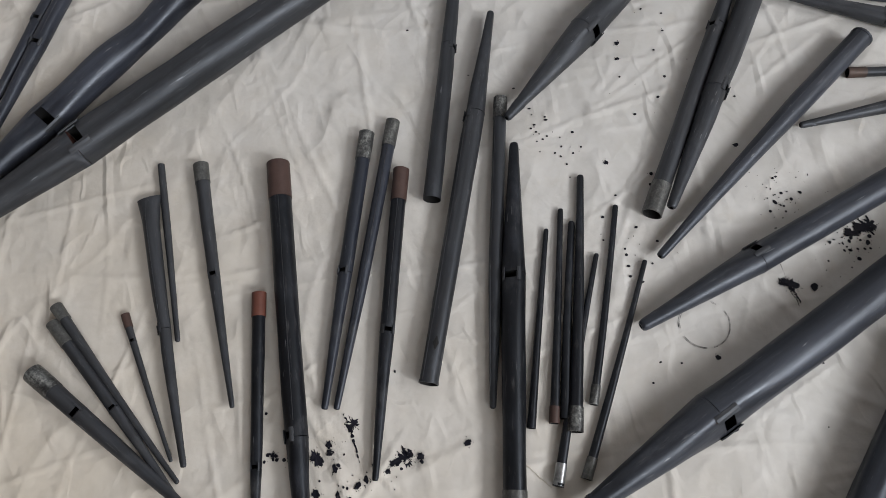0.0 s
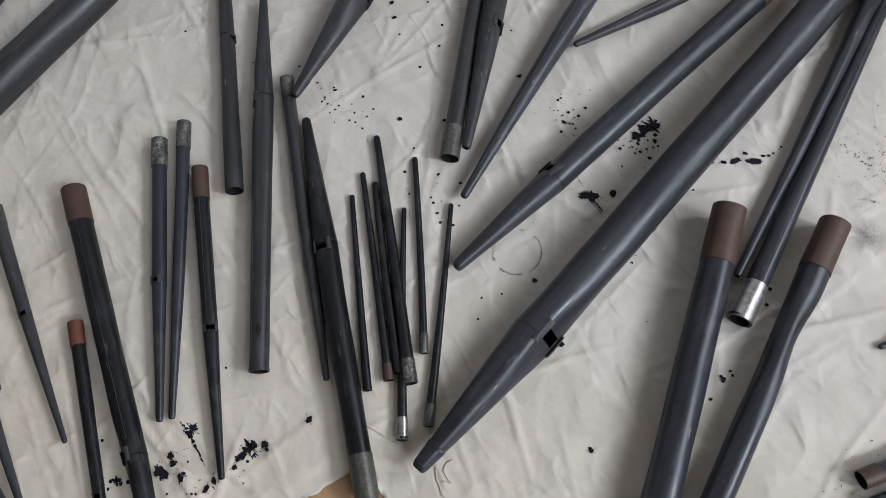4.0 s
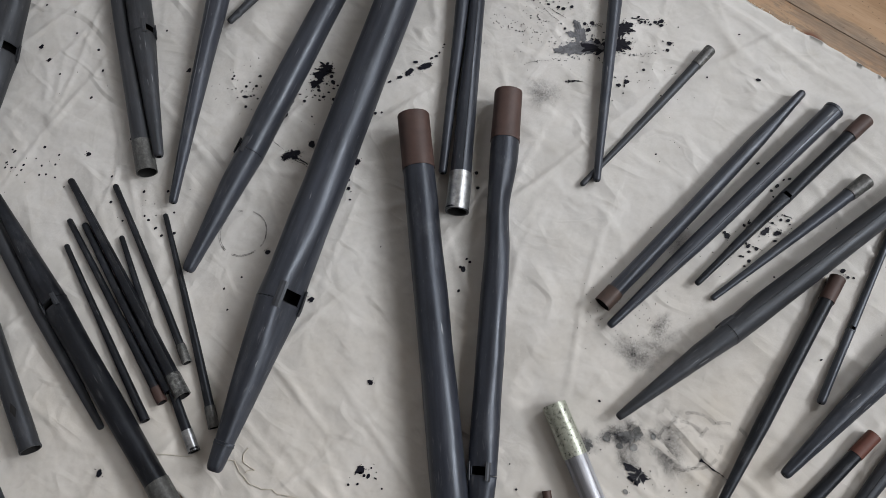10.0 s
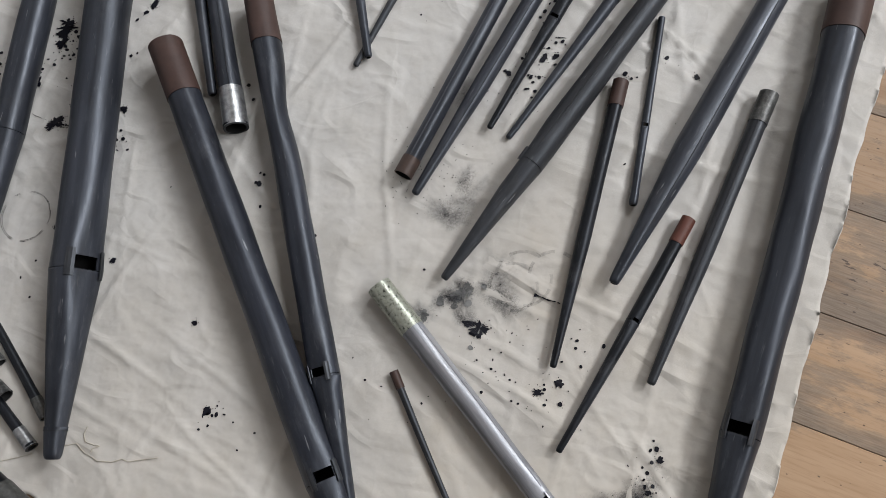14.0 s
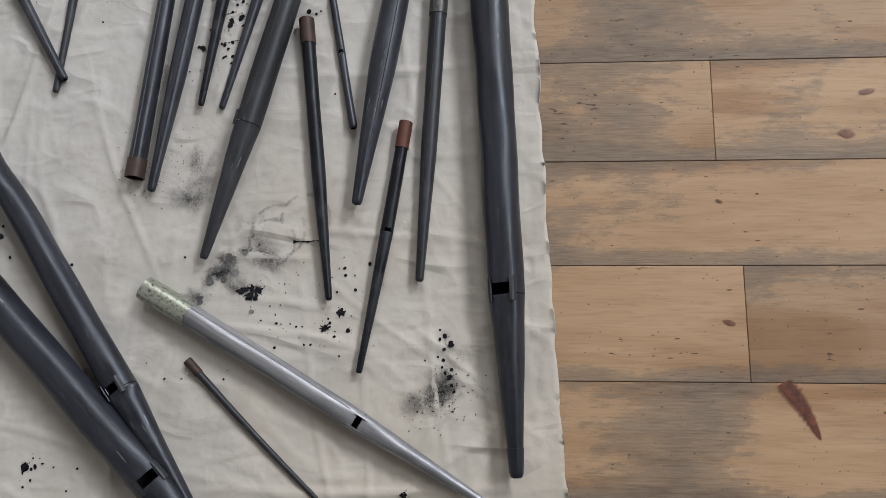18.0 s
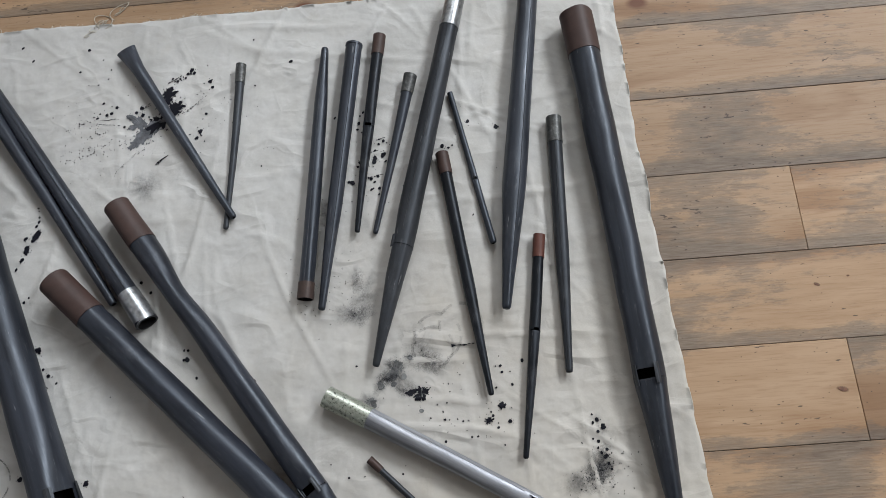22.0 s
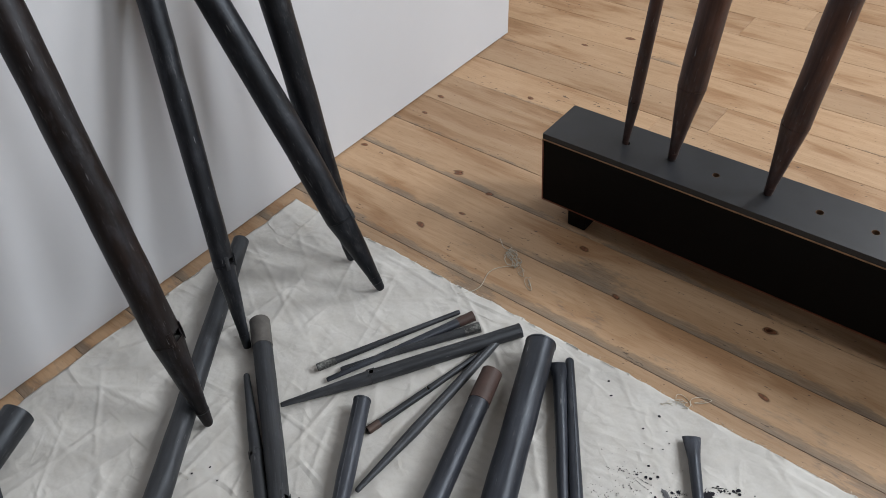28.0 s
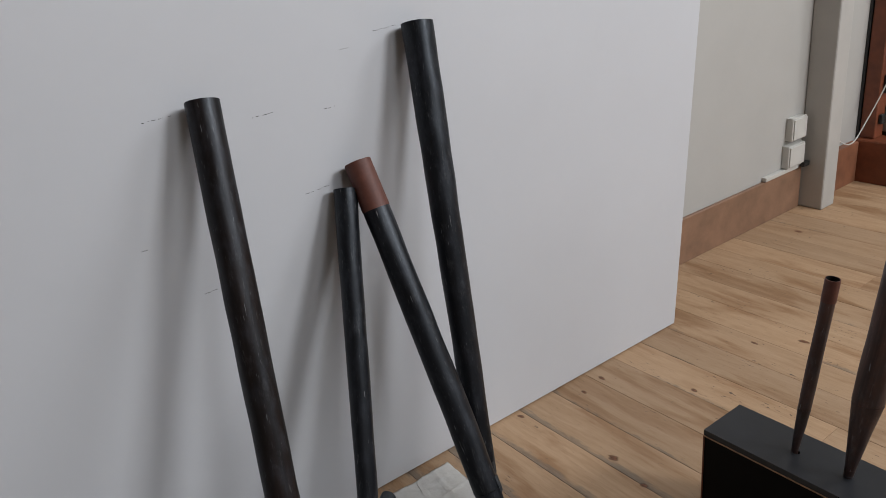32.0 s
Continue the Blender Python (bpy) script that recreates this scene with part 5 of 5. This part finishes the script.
# ---------------------------------------------------------------- wall fittings beyond the board
def socket_box(x, z, w, h, label):
    thing = empty("socket_box", pose(x, Y1, z))
    tagged(thing, label, "socket")
    part("housing", box(-w / 2, -0.042, -h / 2, w / 2, 0, h / 2, 0.006, 2), PLASTIC, thing)
    part("cover", box(-w / 2 + 0.008, -0.049, -h / 2 + 0.008, w / 2 - 0.008, -0.0425, h / 2 - 0.008, 0.002), PLASTIC, thing)
    return thing


socket_box(4.235, 0.50, 0.145, 0.13, "white plastic surface socket above the skirting")
socket_box(4.225, 0.345, 0.165, 0.13, "white plastic double socket above the skirting")
thing = empty("cable_trunking", pose(4.08, Y1, 0.262))
tagged(thing, "short grey-white plastic cable trunking on the skirting", "trunking")
part("channel", box(-0.13, -0.03, -0.01, 0.2, 0, 0.014, 0.003), PLASTIC, thing)
plug = tagged(empty("power_plug", pose(4.315, Y1 - 0.03, 0.272)), "small black plug under the white socket", "plug")
part("plug_body", box(-0.03, -0.03, -0.012, 0.03, 0.0, 0.016, 0.005, 2), CABLE_BLACK, plug)


def timber_case():
    thing = empty("timber_case", pose(0, 0, 0))
    tagged(thing, "dark red-brown timber case with open framing in the corner", "timber case")
    part("stile", box(4.995, 2.36, 0.272, 5.10, 2.45, 1.9, 0.004), RED_WOOD, thing)
    part("stile", box(5.52, 2.30, 0.272, 5.62, 2.45, 1.9, 0.004), RED_WOOD, thing)
    part("rail", box(5.102, 2.37, 0.72, 5.518, 2.43, 0.78, 0.004), RED_WOOD, thing)
    part("plinth", box(4.945, 2.20, 0.0, 5.8, 2.45, 0.27, 0.008, 2), RED_WOOD, thing)
    part("backing", box(4.985, 2.455, 0.272, 5.9, 2.468, 1.9), CABLE_BLACK, thing)
    part("bracket", box(5.03, 2.335, 0.55, 5.07, 2.359, 0.66, 0.004), CABLE_BLACK, thing)
    part("bracket", box(5.02, 2.335, 0.36, 5.06, 2.359, 0.42, 0.004), CABLE_BLACK, thing)


timber_case()
tagged(part("side_board", box(4.64, 2.42, 0.0, 4.94, Y1 - 0.002, 0.26, 0.004), SIDE_WOOD), "orange-brown timber board beside the case", "board")


def white_drum():
    thing = tagged(empty("white_drum", pose(5.20, 2.325, 0.27)), "white plastic drum with a black base band", "drum")
    for name, r0, r1, z0, z1, mat in (("base_band", 0.092, 0.092, 0.0, 0.022, CABLE_BLACK), ("shell", 0.088, 0.086, 0.023, 0.46, PLASTIC), ("lid", 0.091, 0.086, 0.461, 0.485, PLASTIC)):
        bm = bmesh.new()
        bmesh.ops.create_cone(bm, cap_ends=True, segments=36, radius1=r0, radius2=r1, depth=z1 - z0)
        for v in bm.verts:
            v.co.z += (z0 + z1) / 2
        part(name, bm, mat, thing, "", False)


white_drum()


def sagging(a, b, sag, name, mat, width, label, category):
    pts = []
    for k in range(25):
        u = k / 24
        p = Vector(a).lerp(Vector(b), u)
        p.z -= sag * 4 * u * (1 - u)
        p.y -= 0.012 * math.sin(u * 9)
        pts.append(tuple(p))
    return tagged(pieces(pts, name, width, mat), label, category)


sagging((4.60, 2.40, 0.36), (5.10, 2.30, 0.98), 0.28, "white_cable", PLASTIC, 0.004, "thin white cable hanging in a loop by the post", "cable")
sagging((5.0, 2.32, 0.75), (5.25, 2.30, 1.6), 0.05, "white_cable", PLASTIC, 0.004, "thin white cable rising along the timber case", "cable")
sagging((5.08, 2.30, 0.72), (5.3, 2.26, 0.95), 0.1, "black_cable", CABLE_BLACK, 0.006, "thin black cable beside the timber case", "cable")


def string_tangle():
    rnd = random.Random(4)
    pts = []
    for k in range(150):
        u = k / 149
        a = u * 25
        pts.append((1.545 + 0.035 * math.cos(a) * (0.6 + 0.4 * math.sin(u * 17)) + 0.01 * rnd.random(), 1.255 + 0.03 * math.sin(a * 1.1) + 0.008 * rnd.random(), 0.003 + 0.006 * abs(math.sin(a * 2.3))))
    pts += [(1.53 - 0.19 * u, 1.235 + 0.085 * u + 0.025 * math.sin(u * 6), 0.003) for u in [k / 20 for k in range(21)]]
    pts = [(1.60, 1.345, 0.002), (1.575, 1.315, 0.002), (1.57, 1.28, 0.002)] + pts
    tagged(pieces(pts, "string_tangle", 0.0011, STRING), "tangle of pale cotton string on the floorboards", "string")
    for k, (x, y) in enumerate(((1.49, 1.16), (1.52, 1.21), (1.37, 0.62), (1.40, 0.585), (1.36, 0.64))):
        q = [(x + 0.018 * math.cos(u * 0.9 + k) * (u / 10), y + 0.018 * math.sin(u * 1.1) * (u / 10), 0.003 + 0.002 * math.sin(u * 2.1)) for u in [j / 5 for j in range(70)]]
        tagged(pieces(q, "thread", 0.0008, STRING), "short curl of pale thread on the floorboards", "thread")


string_tangle()


def thread_on_cloth(points):
    """A pale thread lying loosely over the creases."""
    q = []
    for (xa, ya), (xb, yb) in zip(points, points[1:]):
        for k in range(6):
            u = k / 6
            x, y = xa + (xb - xa) * u, ya + (yb - ya) * u
            w = 0.0025 * noise.noise(Vector((x * 40, y * 40, 3)))
            q.append((x + w, y - w, cloth_height(x, y) + 0.0016))
    tagged(pieces(q, "thread", 0.0007, STRING), "long pale thread pulled loose from the canvas", "thread")


thread_on_cloth([(0.081, 0.511), (0.093, 0.491), (0.084, 0.471), (0.082, 0.445), (0.089, 0.423), (0.102, 0.407), (0.101, 0.396), (0.111, 0.378), (0.128, 0.35)])
thread_on_cloth([(0.122, 0.488), (0.11, 0.487), (0.101, 0.478), (0.102, 0.462), (0.105, 0.452), (0.096, 0.462), (0.087, 0.463)])
thread_on_cloth([(0.012, 0.605), (0.022, 0.593), (0.035, 0.573), (0.053, 0.55)])


# ---------------------------------------------------------------- pencil marks on the board
def pencil_marks():
    rnd = random.Random(8)
    verts, faces = [], []
    for x, z, w in ((0.66, 1.344, 0.07), (0.93, 1.30, 0.07), (1.135, 1.28, 0.045), (1.04, 1.065, 0.08), (1.32, 1.46, 0.08), (1.21, 1.426, 0.015), (0.585, 1.04, 0.012), (0.71, 0.88, 0.03)):
        u = x
        while u < x + w:
            k = rnd.uniform(0.003, 0.016)
            h = 0.0008 + 0.0008 * rnd.random()
            zz = z + (u - x) * 0.06 + rnd.uniform(-0.001, 0.001)
            b = len(verts)
            verts += [(u, BOARD_Y - 0.0006, zz), (u + k, BOARD_Y - 0.0006, zz), (u + k, BOARD_Y - 0.0006, zz + h), (u, BOARD_Y - 0.0006, zz + h)]
            faces.append((b, b + 1, b + 2, b + 3))
            u += k + rnd.uniform(0.001, 0.012)
    mesh = bpy.data.meshes.new("scuff_mark")
    mesh.from_pydata(verts, [], faces)
    tagged(link_mesh("scuff_mark", mesh, CABLE_BLACK, board), "faint black scuff marks", kind="stuff")


pencil_marks()

# ---------------------------------------------------------------- pipes on the cloth
organ_pipe(-0.571, 0.650, 131.3, [(0.000, 0.0046), (0.060, 0.0103), (0.291, 0.0167), (0.425, 0.0182)], cap='tin', cap_length=0.062, mouth=0.291, turn=0, tone='grey')
organ_pipe(-0.597, 0.707, 118.5, [(0.000, 0.0042), (0.444, 0.0116)], cap='tin', cap_length=0.036, mouth=None, turn=0, tone='grey', lift=-0.0029, tilt=0.95)
organ_pipe(-0.587, 0.659, 119.5, [(0.000, 0.0042), (0.236, 0.0109), (0.464, 0.0125)], cap='tin', cap_length=0.058, mouth=0.236, turn=0, tone='grey', lift=0.0045, tilt=-0.00)
organ_pipe(-0.605, 0.747, 102.8, [(0.000, 0.0034), (0.248, 0.0067), (0.309, 0.0073)], cap='rust', cap_length=0.030, mouth=0.248, turn=0, tone='grey', lift=0.0045, tilt=0.00)
organ_pipe(-0.579, 0.730, 92.9, [(0.000, 0.0053), (0.264, 0.0122), (0.559, 0.0176)], cap='splay', cap_length=0.000, mouth=0.264, turn=60, tone='grey', lift=0.0042, tilt=0.03)
organ_pipe(-0.574, 0.968, 90.5, [(0.000, 0.0046), (0.247, 0.0076), (0.395, 0.0073)], cap=None, cap_length=0.000, mouth=None, turn=0, tone='grey', lift=0.0045, tilt=0.01)
organ_pipe(-0.481, 0.816, 91.1, [(0.000, 0.0044), (0.265, 0.0115), (0.520, 0.0150)], cap='tin', cap_length=0.043, mouth=0.265, turn=0, tone='grey', lift=0.0043, tilt=0.02)
organ_pipe(-0.477, 0.523, 81.8, [(0.000, 0.0045), (0.177, 0.0104), (0.507, 0.0129)], cap='red', cap_length=0.048, mouth=0.177, turn=0, tone='black', lift=0.0045, tilt=-0.00)
organ_pipe(-0.389, 0.447, 85.9, [(0.000, 0.0052), (0.287, 0.0212), (0.846, 0.0225)], cap='rust', cap_length=0.081, mouth=0.287, turn=50, tone='black', lift=0.0045, tilt=-0.00)
organ_pipe(-0.314, 0.774, 72.0, [(0.000, 0.0060), (0.262, 0.0138), (0.572, 0.0149)], cap='tin', cap_length=0.063, mouth=0.262, turn=20, tone='slate', lift=0.0044, tilt=0.01)
organ_pipe(-0.293, 0.769, 69.2, [(0.000, 0.0058), (0.267, 0.0114), (0.603, 0.0133)], cap='tin', cap_length=0.060, mouth=None, turn=0, tone='slate', lift=0.0045, tilt=0.00)
organ_pipe(-0.246, 0.631, 74.5, [(0.000, 0.0055), (0.267, 0.0139), (0.607, 0.0151)], cap='rust', cap_length=0.070, mouth=0.267, turn=-20, tone='black', lift=0.0045, tilt=0.00)
organ_pipe(0.204, 1.899, -107.5, [(0.000, 0.0075), (0.435, 0.0161), (0.803, 0.0180)], cap=None, cap_length=0.000, mouth=0.435, turn=70, tone='grey', lift=0.0045, tilt=0.00)
organ_pipe(0.182, 1.541, -111.5, [(0.000, 0.0074), (0.257, 0.0210), (0.823, 0.0174)], cap='same', cap_length=0.000, mouth=0.257, turn=-70, tone='grey', dents=0.07, slot=(0.751, 10), lift=0.0047, tilt=-0.05)
organ_pipe(-0.017, 0.706, 74.9, [(0.000, 0.0056), (0.248, 0.0140), (0.642, 0.0132)], cap='tin', cap_length=0.049, mouth=None, turn=0, tone='grey', lift=0.0044, tilt=0.02)
organ_pipe(0.150, 1.211, -104.1, [(0.000, 0.0086), (0.279, 0.0229), (0.744, 0.0195)], cap='tin', cap_length=0.075, mouth=0.279, turn=-15, tone='black', lift=0.0045, tilt=-0.00)
organ_pipe(0.166, 1.021, -109.1, [(0.000, 0.0046), (0.384, 0.0080)], cap=None, cap_length=0.000, mouth=None, turn=0, tone='black', lift=0.0011, tilt=0.50)
organ_pipe(0.204, 1.055, -107.1, [(0.000, 0.0052), (0.416, 0.0085)], cap='rust', cap_length=0.030, mouth=None, turn=0, tone='black', lift=0.0012, tilt=0.45)
organ_pipe(0.217, 1.023, -107.5, [(0.000, 0.0062), (0.380, 0.0093)], cap=None, cap_length=0.000, mouth=None, turn=0, tone='black', lift=0.0014, tilt=0.47)
organ_pipe(0.261, 1.115, -107.1, [(0.000, 0.0064), (0.503, 0.0131)], cap='tin', cap_length=0.044, mouth=None, turn=0, tone='black', lift=-0.0020, tilt=0.74)
organ_pipe(0.245, 0.948, -115.1, [(0.000, 0.0046), (0.435, 0.0091)], cap='silver', cap_length=0.038, mouth=None, turn=0, tone='black', lift=0.0000, tilt=0.59)
organ_pipe(0.309, 1.036, -112.6, [(0.000, 0.0052), (0.393, 0.0075)], cap='tin', cap_length=0.036, mouth=None, turn=0, tone='black', lift=0.0023, tilt=0.32)
organ_pipe(0.329, 0.913, -121.4, [(0.000, 0.0045), (0.420, 0.0086)], cap='tin', cap_length=0.038, mouth=None, turn=0, tone='black', lift=0.0004, tilt=0.56)
organ_pipe(0.148, 1.265, 37.4, [(0.000, 0.0076), (0.264, 0.0337), (0.324, 0.0310), (1.199, 0.0255)], cap=None, cap_length=0.000, mouth=0.264, turn=-70, tone='grey', dents=0.08, lift=0.0045, tilt=-0.01)
organ_pipe(0.770, 1.579, -124.7, [(0.000, 0.0078), (0.247, 0.0169), (0.710, 0.0184)], cap='tin', cap_length=0.067, mouth=0.247, turn=-50, tone='grey', lift=0.0071, tilt=-0.21)
organ_pipe(0.403, 0.996, 53.6, [(0.000, 0.0091), (0.281, 0.0246), (0.860, 0.0273)], cap='dark', cap_length=0.097, mouth=0.281, turn=-70, tone='grey', lift=0.0022, tilt=0.15)
organ_pipe(0.353, 0.908, 33.5, [(0.000, 0.0078), (0.447, 0.0226), (0.647, 0.0219)], cap='same', cap_length=0.000, mouth=None, turn=0, tone='blue', bow=0.008, lift=0.0016, tilt=0.38)
organ_pipe(1.264, 1.102, 167.0, [(0.000, 0.0057), (0.244, 0.0097), (0.434, 0.0099)], cap='rusty', cap_length=0.035, mouth=0.244, turn=0, tone='grey', lift=0.0045, tilt=0.00)
organ_pipe(0.704, 1.107, -0.3, [(0.000, 0.0062), (0.209, 0.0146), (0.551, 0.0116)], cap=None, cap_length=0.000, mouth=None, turn=0, tone='grey', bow=0.012, lift=0.0044, tilt=0.02)
organ_pipe(1.283, 1.256, 153.5, [(0.000, 0.0068), (0.425, 0.0101)], cap='tin', cap_length=0.053, mouth=None, turn=0, tone='grey', lift=0.0012, tilt=0.44)
organ_pipe(0.891, 1.398, -25.2, [(0.000, 0.0063), (0.439, 0.0142)], cap='rust', cap_length=0.049, mouth=None, turn=0, tone='blue', lift=-0.0034, tilt=1.03)
organ_pipe(0.938, 1.392, -33.8, [(0.000, 0.0064), (0.395, 0.0140)], cap='tin', cap_length=0.044, mouth=None, turn=0, tone='grey', lift=-0.0031, tilt=1.10)
organ_pipe(0.759, 1.430, -32.7, [(0.000, 0.0062), (0.239, 0.0196), (0.663, 0.0196)], cap='same', cap_length=0.063, mouth=0.239, turn=20, tone='grey', lift=0.0046, tilt=-0.01)
organ_pipe(0.277, 0.786, 16.4, [(0.000, 0.0106), (0.250, 0.0280), (0.907, 0.0270)], cap='rust', cap_length=0.095, mouth=0.250, turn=50, tone='blue', lift=0.0011, tilt=0.79)
organ_pipe(0.065, 0.495, 21.9, [(0.000, 0.0122), (0.298, 0.0408), (0.349, 0.0384), (1.322, 0.0394)], cap='same', cap_length=0.000, mouth=0.298, turn=-60, tone='blue', lift=0.0030, tilt=0.28)
organ_pipe(-0.997, 1.417, 62.8, [(0.000, 0.0056), (0.362, 0.0180), (0.620, 0.0186)], cap=None, cap_length=0.000, mouth=0.362, turn=0, tone='slate')
organ_pipe(-0.985, 1.520, 62.2, [(0.000, 0.0056), (0.330, 0.0160), (0.560, 0.0165)], cap=None, cap_length=0.000, mouth=0.330, turn=0, tone='slate')
organ_pipe(-1.074, 1.307, 38.0, [(0.000, 0.0110), (0.335, 0.0380), (0.385, 0.0362), (0.950, 0.0362)], cap=None, cap_length=0.000, mouth=0.335, turn=-25, tone='slate', dents=0.09, pinches=[(0.632, 0.06, 0.25, 20)], lift=0.005)
organ_pipe(-1.134, 1.232, 26.4, [(0.000, 0.0107), (0.445, 0.0438), (1.628, 0.0415)], cap='torn', cap_length=0.000, mouth=0.445, turn=5, tone='grey', dents=0.06, lift=0.005)
organ_pipe(0.054, -0.060, 45.2, [(0.000, 0.0081), (0.207, 0.0299), (1.004, 0.0289)], cap='rust', cap_length=0.109, mouth=0.207, turn=-20, tone='slate', lift=0.0014, tilt=0.86)
organ_pipe(0.152, 0.017, 34.9, [(0.000, 0.0073), (0.232, 0.0239), (0.928, 0.0255)], cap='rust', cap_length=0.101, mouth=0.232, turn=20, tone='slate', dents=0.08, pinches=[(0.694, 0.06, 0.36, -90), (0.799, 0.05, -0.10, -90), (0.629, 0.08, 0.12, 90)], lift=0.0044, tilt=0.00)
organ_pipe(1.315, 0.914, -145.7, [(0.000, 0.0110), (0.781, 0.0208)], cap='silver', cap_length=0.074, mouth=None, turn=0, tone='blue', lift=-0.0034, tilt=0.58)
organ_pipe(0.712, 0.544, 33.8, [(0.000, 0.0077), (0.692, 0.0184)], cap='splay', cap_length=0.000, mouth=None, turn=0, tone='blue', lift=0.0024, tilt=0.18)
organ_pipe(1.243, 0.121, 175.0, [(0.000, 0.0072), (0.133, 0.0138), (0.552, 0.0148)], cap='rusty', cap_length=0.033, mouth=None, turn=0, tone='blue', lift=0.0067, tilt=-0.22)
organ_pipe(0.669, 0.138, -7.9, [(0.000, 0.0066), (0.210, 0.0144), (0.580, 0.0170)], cap='same', cap_length=0.000, mouth=None, turn=0, tone='blue', lift=0.0034, tilt=0.11)
organ_pipe(0.822, 0.066, -8.1, [(0.000, 0.0049), (0.229, 0.0116), (0.446, 0.0122)], cap='rust', cap_length=0.047, mouth=0.229, turn=0, tone='black', lift=0.0023, tilt=0.41)
organ_pipe(0.818, 0.031, -14.5, [(0.000, 0.0049), (0.354, 0.0130)], cap='tin', cap_length=0.042, mouth=None, turn=0, tone='blue', lift=-0.0036, tilt=1.31)
organ_pipe(0.553, 0.038, -14.6, [(0.000, 0.0063), (0.236, 0.0226), (0.805, 0.0196)], cap='silver', cap_length=0.076, mouth=0.236, turn=90, tone='grey', pinches=[(0.691, 0.03, 0.18, -20)], lift=0.0024, tilt=0.52)
organ_pipe(0.778, -0.200, 10.5, [(0.000, 0.0069), (0.138, 0.0071), (0.343, 0.0058)], cap=None, cap_length=0.000, mouth=0.138, turn=0, tone='blue', lift=0.0051, tilt=-0.23)
organ_pipe(0.486, -0.171, 6.9, [(0.000, 0.0051), (0.203, 0.0114), (0.494, 0.0121)], cap='rust', cap_length=0.047, mouth=None, turn=0, tone='black', lift=0.0065, tilt=-0.23)
organ_pipe(0.642, -0.212, -9.0, [(0.000, 0.0080), (0.250, 0.0235), (0.781, 0.0207)], cap='tin', cap_length=0.081, mouth=None, turn=0, tone='blue', lift=0.0037, tilt=0.18)
organ_pipe(0.371, -0.222, -9.2, [(0.000, 0.0048), (0.231, 0.0108), (0.421, 0.0103)], cap='red', cap_length=0.046, mouth=0.231, turn=-20, tone='black', lift=0.0045, tilt=-0.01)
organ_pipe(0.517, -0.316, -3.1, [(0.000, 0.0064), (0.227, 0.0133), (0.517, 0.0145)], cap='tin', cap_length=0.056, mouth=None, turn=0, tone='grey', lift=0.0027, tilt=0.20)
organ_pipe(0.219, -0.468, 3.0, [(0.000, 0.0090), (0.273, 0.0282), (1.041, 0.0331)], cap='rust', cap_length=0.098, mouth=0.273, turn=25, tone='blue', dents=0.09, lift=0.0049, tilt=-0.02)
organ_pipe(0.874, 0.313, 30.9, [(0.000, 0.0067), (0.478, 0.0151)], cap='splay', cap_length=0.000, mouth=None, turn=0, tone='blue', lift=0.0001, tilt=1.01)
organ_pipe(0.853, 0.331, -4.1, [(0.000, 0.0050), (0.372, 0.0099)], cap='tin', cap_length=0.044, mouth=None, turn=0, tone='grey', lift=-0.0004, tilt=0.76)
organ_pipe(0.171, -0.436, 59.5, [(0.000, 0.0052), (0.240, 0.0168), (0.658, 0.0193)], cap='gilt', cap_length=0.089, mouth=0.240, turn=0, tone='bright', lift=0.0047, tilt=-0.01)
organ_pipe(0.179, -0.162, 46.2, [(0.000, 0.0038), (0.304, 0.0062)], cap='rust', cap_length=0.029, mouth=None, turn=0, tone='grey', lift=0.0021, tilt=0.45)

# ---------------------------------------------------------------- pipes leaning on the board
standing_pipe((0.612, 1.544, 0.012), (0.796, 2.041, 1.373), [(0.000, 0.0110), (0.259, 0.0405), (1.461, 0.0415)], cap=None, cap_length=0.000, mouth=0.259, turn=-60, tone='brown')
standing_pipe((0.837, 1.658, 0.012), (1.143, 2.050, 1.056), [(0.000, 0.0100), (0.250, 0.0288), (1.158, 0.0331)], cap=None, cap_length=0.000, mouth=0.250, turn=-70, tone='black')
standing_pipe((1.219, 1.500, 0.012), (1.196, 2.046, 1.113), [(0.000, 0.0110), (0.254, 0.0413), (1.241, 0.0377)], cap='red', cap_length=0.141, mouth=0.254, turn=-70, tone='black')
standing_pipe((1.260, 1.661, 0.012), (1.438, 2.040, 1.466), [(0.000, 0.0120), (0.198, 0.0345), (1.514, 0.0456)], cap=None, cap_length=0.000, mouth=0.198, turn=0, tone='black')

# ---------------------------------------------------------------- pipes standing in the wind chest
def chest_pipe(x, y, height, swell, r_foot, r_body, cap, tone):
    where = "in the wind chest"
    return standing_pipe((x, y, 0.30), (x + 0.05 * height, y - 0.075 * height, 0.30 + height), [(0.0, r_foot * 0.8), (swell, r_body), (height, r_body)], cap=cap, cap_length=0.06 if cap else 0, mouth=swell, turn=150, tone=tone, where=where)


chest_pipe(1.851, 1.082, 0.535, 0.16, 0.0095, 0.0165, "red", "russet")
chest_pipe(1.851, 0.94, 1.25, 0.25, 0.0095, 0.036, None, "russet")
chest_pipe(1.851, 0.674, 1.2, 0.235, 0.0095, 0.034, None, "russet")
chest_pipe(1.851, -0.117, 1.1, 0.23, 0.0095, 0.030, None, "russet")
